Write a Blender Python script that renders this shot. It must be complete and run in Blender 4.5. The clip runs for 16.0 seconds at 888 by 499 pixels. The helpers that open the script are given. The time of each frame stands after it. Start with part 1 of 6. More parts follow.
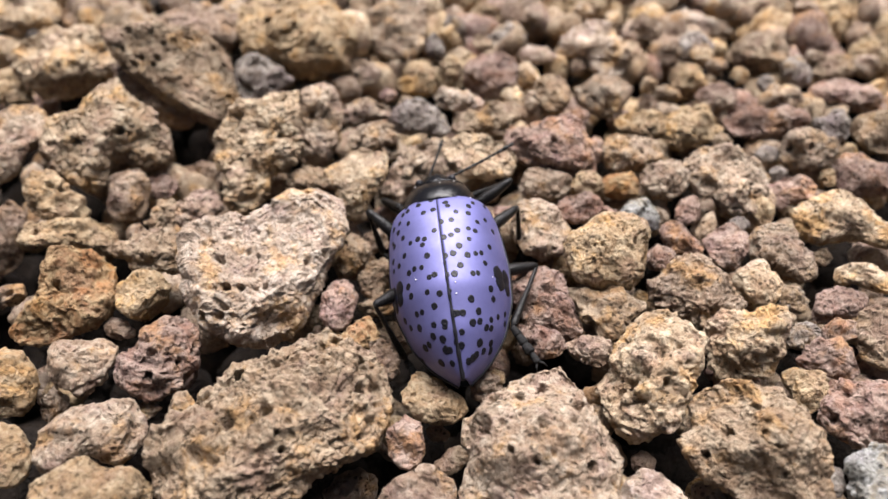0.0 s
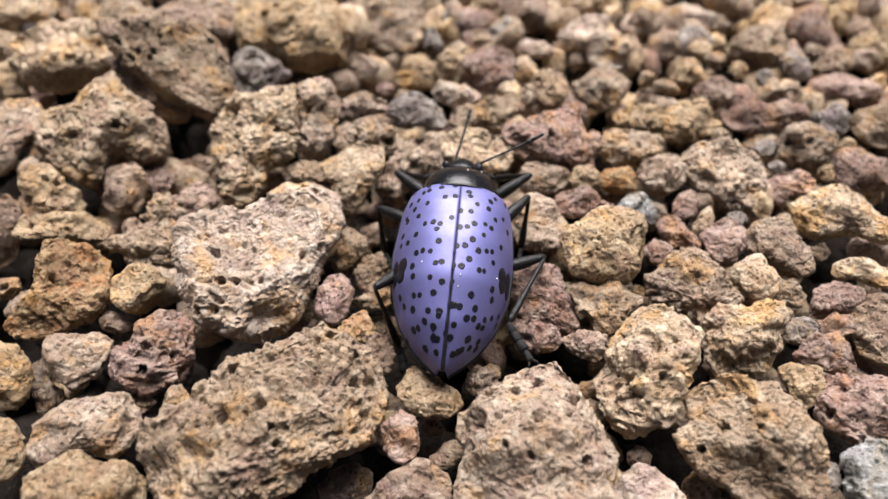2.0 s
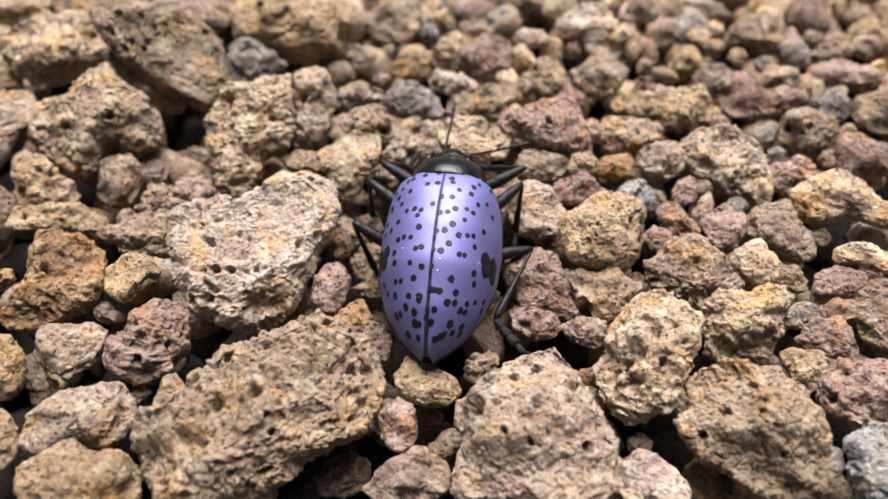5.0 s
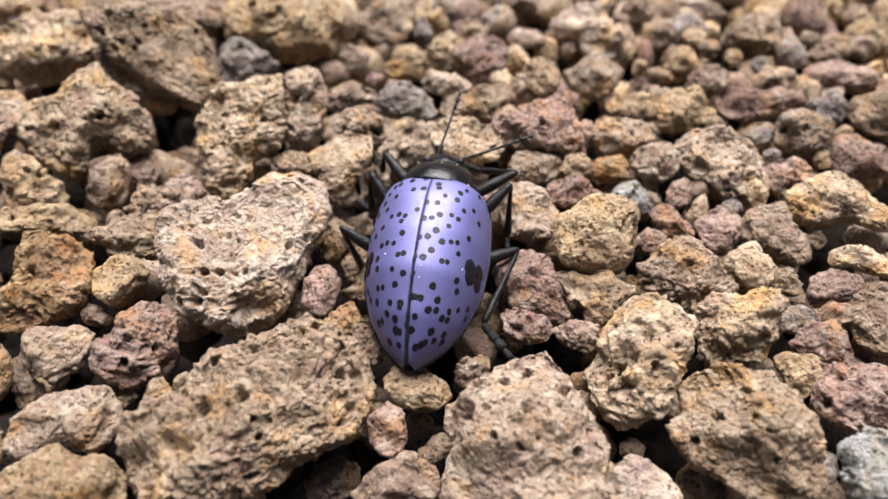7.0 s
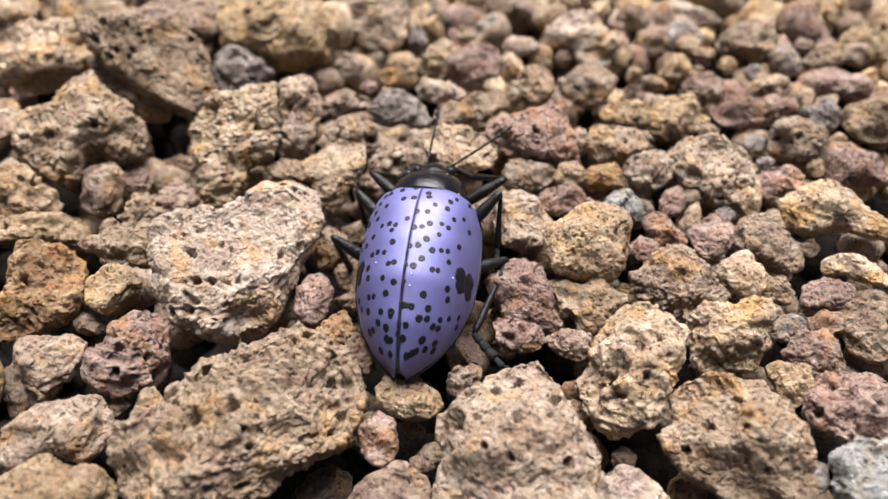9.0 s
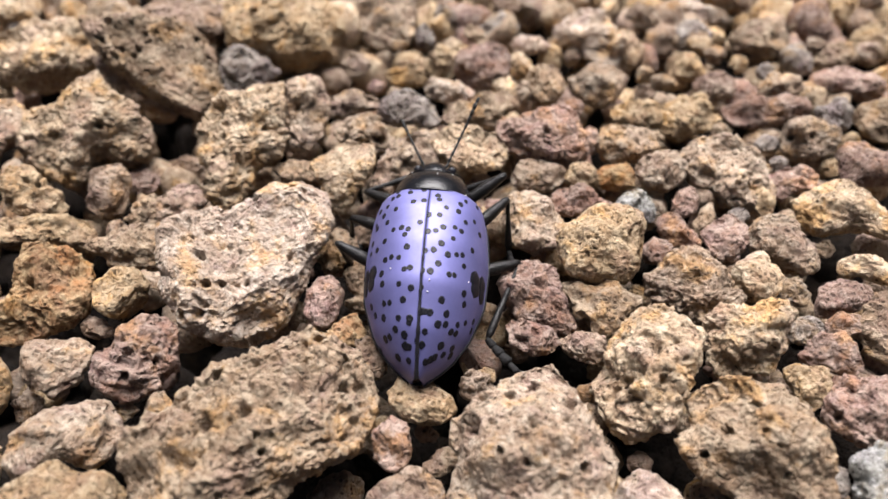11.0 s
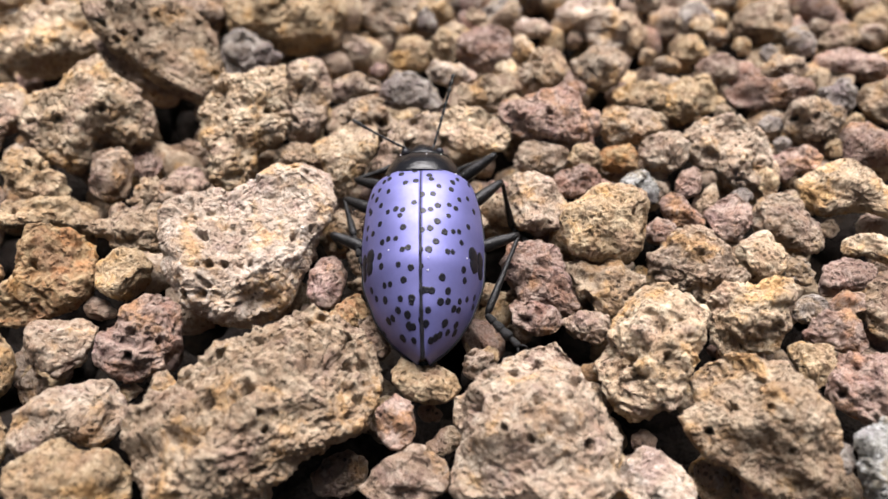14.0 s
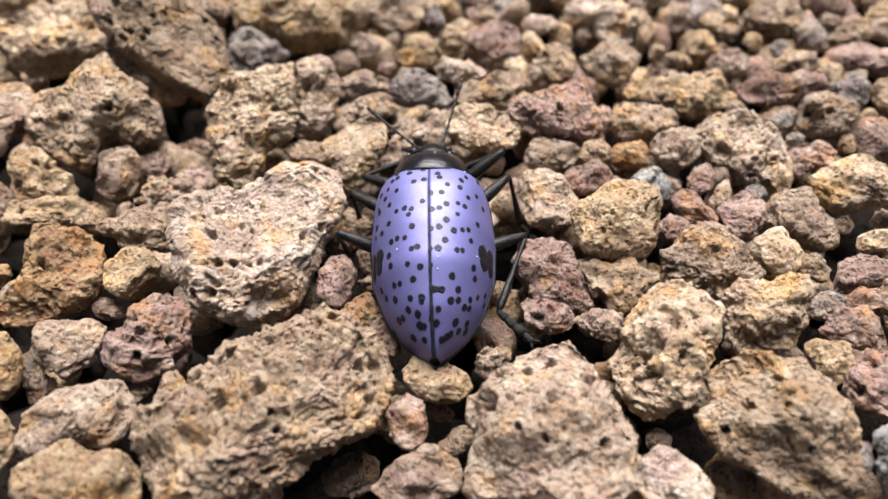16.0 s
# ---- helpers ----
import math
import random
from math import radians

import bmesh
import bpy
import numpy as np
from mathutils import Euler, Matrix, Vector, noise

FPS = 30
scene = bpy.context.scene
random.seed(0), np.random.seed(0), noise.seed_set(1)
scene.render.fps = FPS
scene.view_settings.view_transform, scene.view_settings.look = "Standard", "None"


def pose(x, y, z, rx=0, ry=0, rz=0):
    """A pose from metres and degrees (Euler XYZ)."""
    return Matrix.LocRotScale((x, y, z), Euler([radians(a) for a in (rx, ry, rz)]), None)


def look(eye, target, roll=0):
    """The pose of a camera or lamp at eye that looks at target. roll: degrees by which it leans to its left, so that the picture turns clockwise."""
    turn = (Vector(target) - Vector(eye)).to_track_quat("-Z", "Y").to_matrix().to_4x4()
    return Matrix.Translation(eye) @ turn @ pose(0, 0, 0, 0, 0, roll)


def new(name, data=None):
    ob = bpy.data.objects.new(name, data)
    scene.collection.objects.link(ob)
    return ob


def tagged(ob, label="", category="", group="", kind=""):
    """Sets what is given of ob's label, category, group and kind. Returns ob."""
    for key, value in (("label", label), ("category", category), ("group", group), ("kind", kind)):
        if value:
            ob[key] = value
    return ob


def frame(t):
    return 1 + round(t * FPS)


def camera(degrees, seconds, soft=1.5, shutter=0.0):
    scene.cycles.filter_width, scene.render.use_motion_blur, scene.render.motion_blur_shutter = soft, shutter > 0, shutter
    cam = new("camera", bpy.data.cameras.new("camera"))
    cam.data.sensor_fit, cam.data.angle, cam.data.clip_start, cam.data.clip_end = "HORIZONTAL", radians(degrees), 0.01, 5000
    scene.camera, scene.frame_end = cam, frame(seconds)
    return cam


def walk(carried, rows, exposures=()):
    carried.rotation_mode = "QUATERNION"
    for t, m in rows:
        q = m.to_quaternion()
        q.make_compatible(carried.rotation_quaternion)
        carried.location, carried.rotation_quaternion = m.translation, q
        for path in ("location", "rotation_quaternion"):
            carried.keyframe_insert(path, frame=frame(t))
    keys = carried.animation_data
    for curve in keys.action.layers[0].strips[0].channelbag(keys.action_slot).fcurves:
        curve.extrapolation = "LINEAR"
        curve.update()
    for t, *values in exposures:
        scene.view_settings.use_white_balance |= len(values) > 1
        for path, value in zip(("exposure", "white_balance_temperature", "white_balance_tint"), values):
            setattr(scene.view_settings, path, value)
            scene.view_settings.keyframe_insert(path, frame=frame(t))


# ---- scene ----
cam = camera(59.00, 16.0, soft=1.5)
cam.data.dof.use_dof = True
cam.data.dof.focus_distance = 0.0575
cam.data.dof.aperture_fstop = 27.0
PATH = [
    (0, (0.000000, -0.041345, 0.050156), (-0.000000, 0.000000, 0.000000), 0.000),
    (0.5, (-0.000091, -0.040729, 0.049481), (-0.000148, 0.000687, -0.000616), -0.061),
    (1, (0.000581, -0.040051, 0.049439), (0.000574, 0.001328, -0.000688), 0.051),
    (1.5, (0.001132, -0.041231, 0.049960), (0.000984, -0.000043, -0.000325), -0.003),
    (2, (0.000455, -0.041334, 0.049893), (0.000313, -0.000237, -0.000465), -0.068),
    (2.5, (0.000370, -0.041223, 0.049571), (0.000115, -0.000092, -0.000759), -0.313),
    (3, (-0.000170, -0.041011, 0.049080), (-0.000231, 0.000122, -0.001250), 0.002),
    (3.5, (0.000265, -0.041203, 0.048958), (0.000109, -0.000025, -0.001335), -0.169),
    (4, (0.000611, -0.041559, 0.048651), (0.000542, -0.000341, -0.001609), -0.287),
    (4.2, (0.000643, -0.041656, 0.048738), (0.000445, -0.000491, -0.001565), -0.558),
    (6.3, (0.001248, -0.041871, 0.048441), (0.001101, -0.000602, -0.001777), -0.493),
    (6.5, (0.001384, -0.041478, 0.048311), (0.001198, -0.000357, -0.002028), -0.574),
    (7, (0.001386, -0.041257, 0.048371), (0.001205, -0.000084, -0.001925), -0.450),
    (7.5, (0.001742, -0.041431, 0.048206), (0.001526, -0.000188, -0.002033), -0.306),
    (8, (0.001477, -0.041894, 0.047743), (0.001360, -0.000538, -0.002403), -0.303),
    (8.5, (0.001852, -0.041282, 0.048454), (0.001583, -0.000006, -0.001757), -0.511),
    (9, (0.002085, -0.040953, 0.048664), (0.001792, 0.000427, -0.001463), -0.587),
    (9.2, (0.002038, -0.040905, 0.048642), (0.001864, 0.000479, -0.001482), -0.479),
    (11.5, (0.000971, -0.040265, 0.048140), (0.000743, 0.001039, -0.002049), -0.646),
    (12, (0.000971, -0.040713, 0.048514), (0.000590, 0.000502, -0.001748), -0.846),
    (12.5, (0.000541, -0.040716, 0.048035), (0.000170, 0.000451, -0.002265), -0.737),
    (13, (0.000392, -0.040498, 0.047741), (0.000024, 0.000630, -0.002591), -0.779),
    (13.5, (0.000127, -0.040697, 0.047109), (-0.000160, 0.000352, -0.003288), -0.732),
    (14, (0.000991, -0.041151, 0.047357), (0.000630, -0.000101, -0.003039), -0.980),
    (14.5, (0.000568, -0.040565, 0.047467), (0.000153, 0.000432, -0.002972), -1.067),
    (15, (0.000287, -0.040562, 0.047248), (-0.000125, 0.000372, -0.003241), -1.010),
    (15.5, (0.000025, -0.040120, 0.046858), (-0.000424, 0.000847, -0.003605), -1.091),
    (16, (0.000443, -0.040947, 0.046778), (-0.000220, 0.000153, -0.003574), -1.558),
]
walk(cam, [(t, look(eye, target, roll)) for t, eye, target, roll in PATH], exposures=[(0, 1.44), (7, 1.47), (12.5, 1.54), (16, 1.58)])

# ---- light: bright thin overcast, the sky brightest ahead of the beetle ----
world = bpy.data.worlds.new("overcast_sky")
scene.world = world
world.use_nodes = True
wn = world.node_tree.nodes
sky = wn.new("ShaderNodeTexSky")
sky.sky_type = "NISHITA"
sky.sun_disc = False
sky.sun_elevation = radians(63)
sky.sun_rotation = radians(6)
sky.dust_density = 4.0
sky.air_density = 1.0
world.node_tree.links.new(sky.outputs[0], wn["Background"].inputs[0])
wn["Background"].inputs[1].default_value = 0.013
sun_data = bpy.data.lights.new("sun", "SUN")
sun_data.energy = 5.0
sun_data.angle = radians(50)
sun_data.color = (1.0, 0.953, 0.96)
sun = new("sun", sun_data)
sun.matrix_world = look((0.05, 0.45, 0.89), (0, 0, 0))


# ---- materials ----
def nodes_of(name):
    m = bpy.data.materials.new(name)
    m.use_nodes = True
    return m, m.node_tree.nodes, m.node_tree.links, m.node_tree.nodes["Principled BSDF"]


def ramp(nodes, links, source, stops):
    r = nodes.new("ShaderNodeValToRGB")
    r.color_ramp.elements[0].position, r.color_ramp.elements[0].color = stops[0][0], (*stops[0][1], 1)
    r.color_ramp.elements[1].position, r.color_ramp.elements[1].color = stops[-1][0], (*stops[-1][1], 1)
    for at, col in stops[1:-1]:
        r.color_ramp.elements.new(at).color = (*col, 1)
    links.new(source, r.inputs[0])
    return r.outputs[0]


def blend(nodes, links, fac, a, b, mode="MIX"):
    n = nodes.new("ShaderNodeMix")
    n.data_type, n.blend_type = "RGBA", mode
    for socket, value in ((n.inputs[0], fac), (n.inputs[6], a), (n.inputs[7], b)):
        if isinstance(value, (int, float)):
            socket.default_value = value
        elif isinstance(value, tuple):
            socket.default_value = (*value, 1)
        else:
            links.new(value, socket)
    return n.outputs[2]


def texture(nodes, links, where, kind, scale, detail=4.0, rough=0.6):
    n = nodes.new(kind)
    links.new(where, n.inputs["Vector"])
    n.inputs["Scale"].default_value = scale
    if kind == "ShaderNodeTexNoise":
        n.inputs["Detail"].default_value, n.inputs["Roughness"].default_value = detail, rough
    return n


def lava(name, dark, mid, light, stain, amount=0.35, pitted=1.0, rough=0.95):
    """Weathered vesicular lava: crumbly grain, stains, gas pores with their shade painted in, shifted from stone to
    stone.
    """
    m, nodes, links, bsdf = nodes_of(name)
    # dark tones lean purple, painting in the tint of sky-lit shade
    dark, mid, light, stain = (tuple(0.6 * v * k for v, k in zip(c, tone)) for c, tone in ((dark, (1.02, 0.97, 1.05)), (mid, (0.99, 0.99, 1.01)), (light, (0.95, 0.965, 0.98)), (stain, (1.04, 0.99, 1.0))))
    place = nodes.new("ShaderNodeTexCoord").outputs["Object"]
    info = nodes.new("ShaderNodeObjectInfo")
    shift = nodes.new("ShaderNodeVectorMath")
    shift.operation = "MULTIPLY_ADD"
    links.new(info.outputs["Random"], shift.inputs[0])
    shift.inputs[1].default_value = (0.7, 0.9, 1.3)
    links.new(place, shift.inputs[2])
    whole = shift.outputs[0]
    warp = texture(nodes, links, whole, "ShaderNodeTexNoise", 900, 3, 0.6)
    bend = nodes.new("ShaderNodeVectorMath")
    bend.operation = "MULTIPLY_ADD"
    links.new(warp.outputs["Color"], bend.inputs[0])
    bend.inputs[1].default_value = (0.0007, 0.0007, 0.0007)
    links.new(whole, bend.inputs[2])
    where = bend.outputs[0]
    broad = texture(nodes, links, whole, "ShaderNodeTexNoise", 170, 3, 0.6)
    patch = texture(nodes, links, where, "ShaderNodeTexNoise", 420, 5, 0.7)
    grain = texture(nodes, links, where, "ShaderNodeTexNoise", 1500, 8, 0.78)
    crumb = texture(nodes, links, where, "ShaderNodeTexVoronoi", 2600)
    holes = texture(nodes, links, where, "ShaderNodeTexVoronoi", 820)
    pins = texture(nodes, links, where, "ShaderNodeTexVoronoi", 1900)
    col = ramp(nodes, links, grain.outputs["Fac"], [(0.30, dark), (0.48, mid), (0.68, light)])
    wide = ramp(nodes, links, broad.outputs["Fac"], [(0.3, (0.70, 0.67, 0.64)), (0.7, (1.15, 1.16, 1.16))])
    col = blend(nodes, links, 1.0, col, wide, "MULTIPLY")
    hue = texture(nodes, links, where, "ShaderNodeTexNoise", 260, 4, 0.65)
    tint = ramp(nodes, links, hue.outputs["Fac"], [(0.36, (0.88, 0.83, 0.90)), (0.47, (1.0, 1.0, 1.0)), (0.53, (1.0, 1.0, 1.0)), (0.64, (1.27, 1.05, 0.72))])
    col = blend(nodes, links, 1.0, col, tint, "MULTIPLY")
    scab = texture(nodes, links, where, "ShaderNodeTexNoise", 640, 5, 0.7)
    crust = ramp(nodes, links, scab.outputs["Fac"], [(0.53, (0, 0, 0)), (0.60, (0.55, 0.55, 0.55))])
    col = blend(nodes, links, crust, col, tuple(min(0.8, 1.12 * v) for v in light))
    spread = ramp(nodes, links, patch.outputs["Fac"], [(0.5, (0, 0, 0)), (0.62, (amount, amount, amount))])
    col = blend(nodes, links, spread, col, stain)
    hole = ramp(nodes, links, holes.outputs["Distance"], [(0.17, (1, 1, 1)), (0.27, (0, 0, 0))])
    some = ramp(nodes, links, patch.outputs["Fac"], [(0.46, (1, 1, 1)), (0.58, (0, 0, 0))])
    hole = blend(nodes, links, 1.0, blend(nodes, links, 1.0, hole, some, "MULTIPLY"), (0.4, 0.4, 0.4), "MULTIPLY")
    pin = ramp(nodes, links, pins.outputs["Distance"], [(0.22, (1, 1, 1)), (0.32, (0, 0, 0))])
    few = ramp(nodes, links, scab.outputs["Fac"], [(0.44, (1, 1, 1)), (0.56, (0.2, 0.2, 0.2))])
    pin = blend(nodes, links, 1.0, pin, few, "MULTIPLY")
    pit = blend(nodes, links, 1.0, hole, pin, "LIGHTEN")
    # the shade inside the pores is put into the colour, near black
    pore_shade = blend(nodes, links, 1.0, pit, (0.75 * pitted, 0.75 * pitted, 0.75 * pitted), "MULTIPLY")
    col = blend(nodes, links, pore_shade, col, tuple(0.22 * v for v in dark))
    value = nodes.new("ShaderNodeMapRange")
    links.new(info.outputs["Random"], value.inputs["Value"])
    value.inputs["To Min"].default_value, value.inputs["To Max"].default_value = 0.86, 1.12
    tone = nodes.new("ShaderNodeHueSaturation")
    links.new(value.outputs[0], tone.inputs["Value"])
    links.new(col, tone.inputs["Color"])
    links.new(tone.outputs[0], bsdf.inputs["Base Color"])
    bsdf.inputs["Roughness"].default_value = rough
    bsdf.inputs["Specular IOR Level"].default_value = 0.2
    clump = ramp(nodes, links, crumb.outputs["Distance"], [(0.0, (1, 1, 1)), (0.6, (0, 0, 0))])
    height = blend(nodes, links, 0.3, grain.outputs["Fac"], clump)
    height = blend(nodes, links, pit, height, (0.0, 0.0, 0.0))
    bump = nodes.new("ShaderNodeBump")
    bump.inputs["Strength"].default_value, bump.inputs["Distance"].default_value = 1.0, 0.0006
    links.new(height, bump.inputs["Height"])
    links.new(bump.outputs[0], bsdf.inputs["Normal"])
    return m


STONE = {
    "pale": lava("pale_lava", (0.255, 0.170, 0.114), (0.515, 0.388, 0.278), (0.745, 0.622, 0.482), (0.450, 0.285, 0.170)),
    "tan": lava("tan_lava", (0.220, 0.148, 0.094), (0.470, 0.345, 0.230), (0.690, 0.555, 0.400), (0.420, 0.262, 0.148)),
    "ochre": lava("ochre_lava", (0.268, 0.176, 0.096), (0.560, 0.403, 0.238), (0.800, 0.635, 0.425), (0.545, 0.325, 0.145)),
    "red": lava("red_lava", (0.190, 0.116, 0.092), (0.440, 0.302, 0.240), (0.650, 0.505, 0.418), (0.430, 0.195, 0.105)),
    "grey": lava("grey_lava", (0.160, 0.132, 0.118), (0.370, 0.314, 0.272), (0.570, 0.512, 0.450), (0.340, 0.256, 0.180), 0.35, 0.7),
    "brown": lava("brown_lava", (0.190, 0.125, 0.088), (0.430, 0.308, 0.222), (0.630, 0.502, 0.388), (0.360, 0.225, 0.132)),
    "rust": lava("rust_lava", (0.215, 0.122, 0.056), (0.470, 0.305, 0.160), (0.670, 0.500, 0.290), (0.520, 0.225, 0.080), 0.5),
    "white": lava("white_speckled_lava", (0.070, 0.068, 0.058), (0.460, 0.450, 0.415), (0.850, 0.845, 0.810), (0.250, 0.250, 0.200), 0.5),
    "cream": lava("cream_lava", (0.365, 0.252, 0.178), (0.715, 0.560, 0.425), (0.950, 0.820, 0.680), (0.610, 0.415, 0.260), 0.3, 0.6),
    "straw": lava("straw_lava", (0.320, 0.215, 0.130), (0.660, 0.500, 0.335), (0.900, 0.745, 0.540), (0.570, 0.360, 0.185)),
    # near-black filler lava: the shade of the gaps is put into its colour
    "gap_shade": lava("gap_shade_lava", (0.016, 0.012, 0.010), (0.032, 0.024, 0.019), (0.06, 0.046, 0.036), (0.034, 0.022, 0.015)),
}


def shell(name, base, rough, coat=0.0, mottled=0.06, scale=900, metal=0.0, bumpy=0.1, gloss=0.4):
    """Insect cuticle: glossy, with faint mottling and fine relief."""
    m, nodes, links, bsdf = nodes_of(name)
    place = nodes.new("ShaderNodeTexCoord").outputs["Object"]
    broad = texture(nodes, links, place, "ShaderNodeTexNoise", scale * 0.3, 3)
    fine = texture(nodes, links, place, "ShaderNodeTexNoise", scale * 4, 4)
    lo, hi = tuple(v * (1 - mottled) for v in base), tuple(min(1, v * (1 + mottled)) for v in base)
    links.new(ramp(nodes, links, broad.outputs["Fac"], [(0.3, lo), (0.7, hi)]), bsdf.inputs["Base Color"])
    r = nodes.new("ShaderNodeMapRange")
    links.new(fine.outputs["Fac"], r.inputs["Value"])
    r.inputs["To Min"].default_value, r.inputs["To Max"].default_value = rough * 0.8, rough * 1.2
    links.new(r.outputs[0], bsdf.inputs["Roughness"])
    bsdf.inputs["Metallic"].default_value = metal
    bsdf.inputs["Specular IOR Level"].default_value = gloss
    bsdf.inputs["Coat Weight"].default_value = coat
    bsdf.inputs["Coat Roughness"].default_value = 0.42
    bump = nodes.new("ShaderNodeBump")
    bump.inputs["Strength"].default_value, bump.inputs["Distance"].default_value = bumpy, 0.0001
    links.new(fine.outputs["Fac"], bump.inputs["Height"])
    links.new(bump.outputs[0], bsdf.inputs["Normal"])
    return m


VIOLET = shell("violet_wing_case", (0.108, 0.107, 0.276), 0.66, 0.45, 0.16, 700, 0.66, 0.05, 0.9)
SPOT = shell("black_spot", (0.004, 0.004, 0.007), 0.5, 0.2, gloss=0.15)
SEAM = shell("dark_seam", (0.010, 0.010, 0.013), 0.5, gloss=0.2)
BLACK = shell("black_cuticle", (0.004, 0.004, 0.005), 0.2, 0.0, 0.2, 900, 0.0, 0.5, 0.3)
LEG = shell("black_leg_cuticle", (0.0060, 0.0056, 0.0056), 0.38, 0.0, 0.35, 1200, 0.0, 0.8, 0.2)
FOOT = shell("dusty_black_foot", (0.012, 0.0115, 0.0115), 0.7, 0.0, 0.5, 1500, 0.0, 1.0, 0.15)

# plain white that paints pinpoint glints and clinging dust
GLINT_DUST = shell("white_glint_dust", (0.85, 0.85, 0.82), 0.5)

# soil colour is darkened to stand for the shade deep in the gaps
m, nodes, links, bsdf = nodes_of("gap_shade_soil")
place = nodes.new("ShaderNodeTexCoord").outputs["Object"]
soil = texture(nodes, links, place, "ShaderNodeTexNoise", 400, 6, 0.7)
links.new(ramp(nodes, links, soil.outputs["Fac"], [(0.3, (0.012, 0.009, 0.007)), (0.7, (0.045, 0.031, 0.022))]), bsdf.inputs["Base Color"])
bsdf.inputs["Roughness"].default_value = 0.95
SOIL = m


# ---- shapes ----
def lattice(cell, salt):
    """A repeatable value between 0 and 1 for each lattice cell."""
    c = cell.astype(np.int64)
    h = (c[..., 0] * 73856093) ^ (c[..., 1] * 19349663) ^ (c[..., 2] * 83492791) ^ (salt * 2654435761)
    h = (h ^ (h >> 13)) * 1274126177 & 0x7FFFFFFF
    h = (h ^ (h >> 16)) * 668265263 & 0x7FFFFFFF
    return ((h >> 7) & 0xFFFF) / 65535.0


def value_noise(p, salt):
    base = np.floor(p)
    fr = p - base
    fr = fr * fr * (3 - 2 * fr)
    total = 0.0
    for dx in (0, 1):
        for dy in (0, 1):
            for dz in (0, 1):
                w = (fr[:, 0] if dx else 1 - fr[:, 0]) * (fr[:, 1] if dy else 1 - fr[:, 1]) * (fr[:, 2] if dz else 1 - fr[:, 2])
                total = total + w * lattice(base + (dx, dy, dz), salt)
    return total * 2 - 1


def vesicles_at(p, salt, share):
    """How far inside the nearest gas bubble a point lies, in cells; bubbles vary in size and only a share of the cells has one."""
    base = np.floor(p)
    best = np.full(len(p), -9.0)
    for dx in (-1, 0, 1):
        for dy in (-1, 0, 1):
            for dz in (-1, 0, 1):
                cell = base + (dx, dy, dz)
                spot = cell + np.stack([lattice(cell, salt + k) for k in (1, 2, 3)], -1)
                size = 0.16 + 0.30 * lattice(cell, salt + 5) ** 2
                size = np.where(lattice(cell, salt + 6) < share, size, -9.0)
                best = np.maximum(best, size - np.sqrt(((p - spot) ** 2).sum(-1)))
    return best


BALLS = {}


def ball(level):
    if level not in BALLS:
        bm = bmesh.new()
        bmesh.ops.create_icosphere(bm, subdivisions=level, radius=1.0)
        bm.verts.index_update()
        BALLS[level] = (np.array([v.co[:] for v in bm.verts]), np.array([[v.index for v in f.verts] for f in bm.faces]))
        bm.free()
    return BALLS[level]


def mesh_from(name, verts, faces, material, smooth=True):
    me = bpy.data.meshes.new(name)
    me.vertices.add(len(verts))
    me.vertices.foreach_set("co", np.ascontiguousarray(verts, dtype=np.float32).ravel())
    n = faces.shape[1]
    me.loops.add(faces.size)
    me.loops.foreach_set("vertex_index", np.ascontiguousarray(faces, dtype=np.int32).ravel())
    me.polygons.add(len(faces))
    me.polygons.foreach_set("loop_start", np.arange(0, faces.size, n, dtype=np.int32))
    me.polygons.foreach_set("use_smooth", np.full(len(faces), smooth))
    me.update(calc_edges=True)
    me.validate()
    me.materials.append(material)
    return me


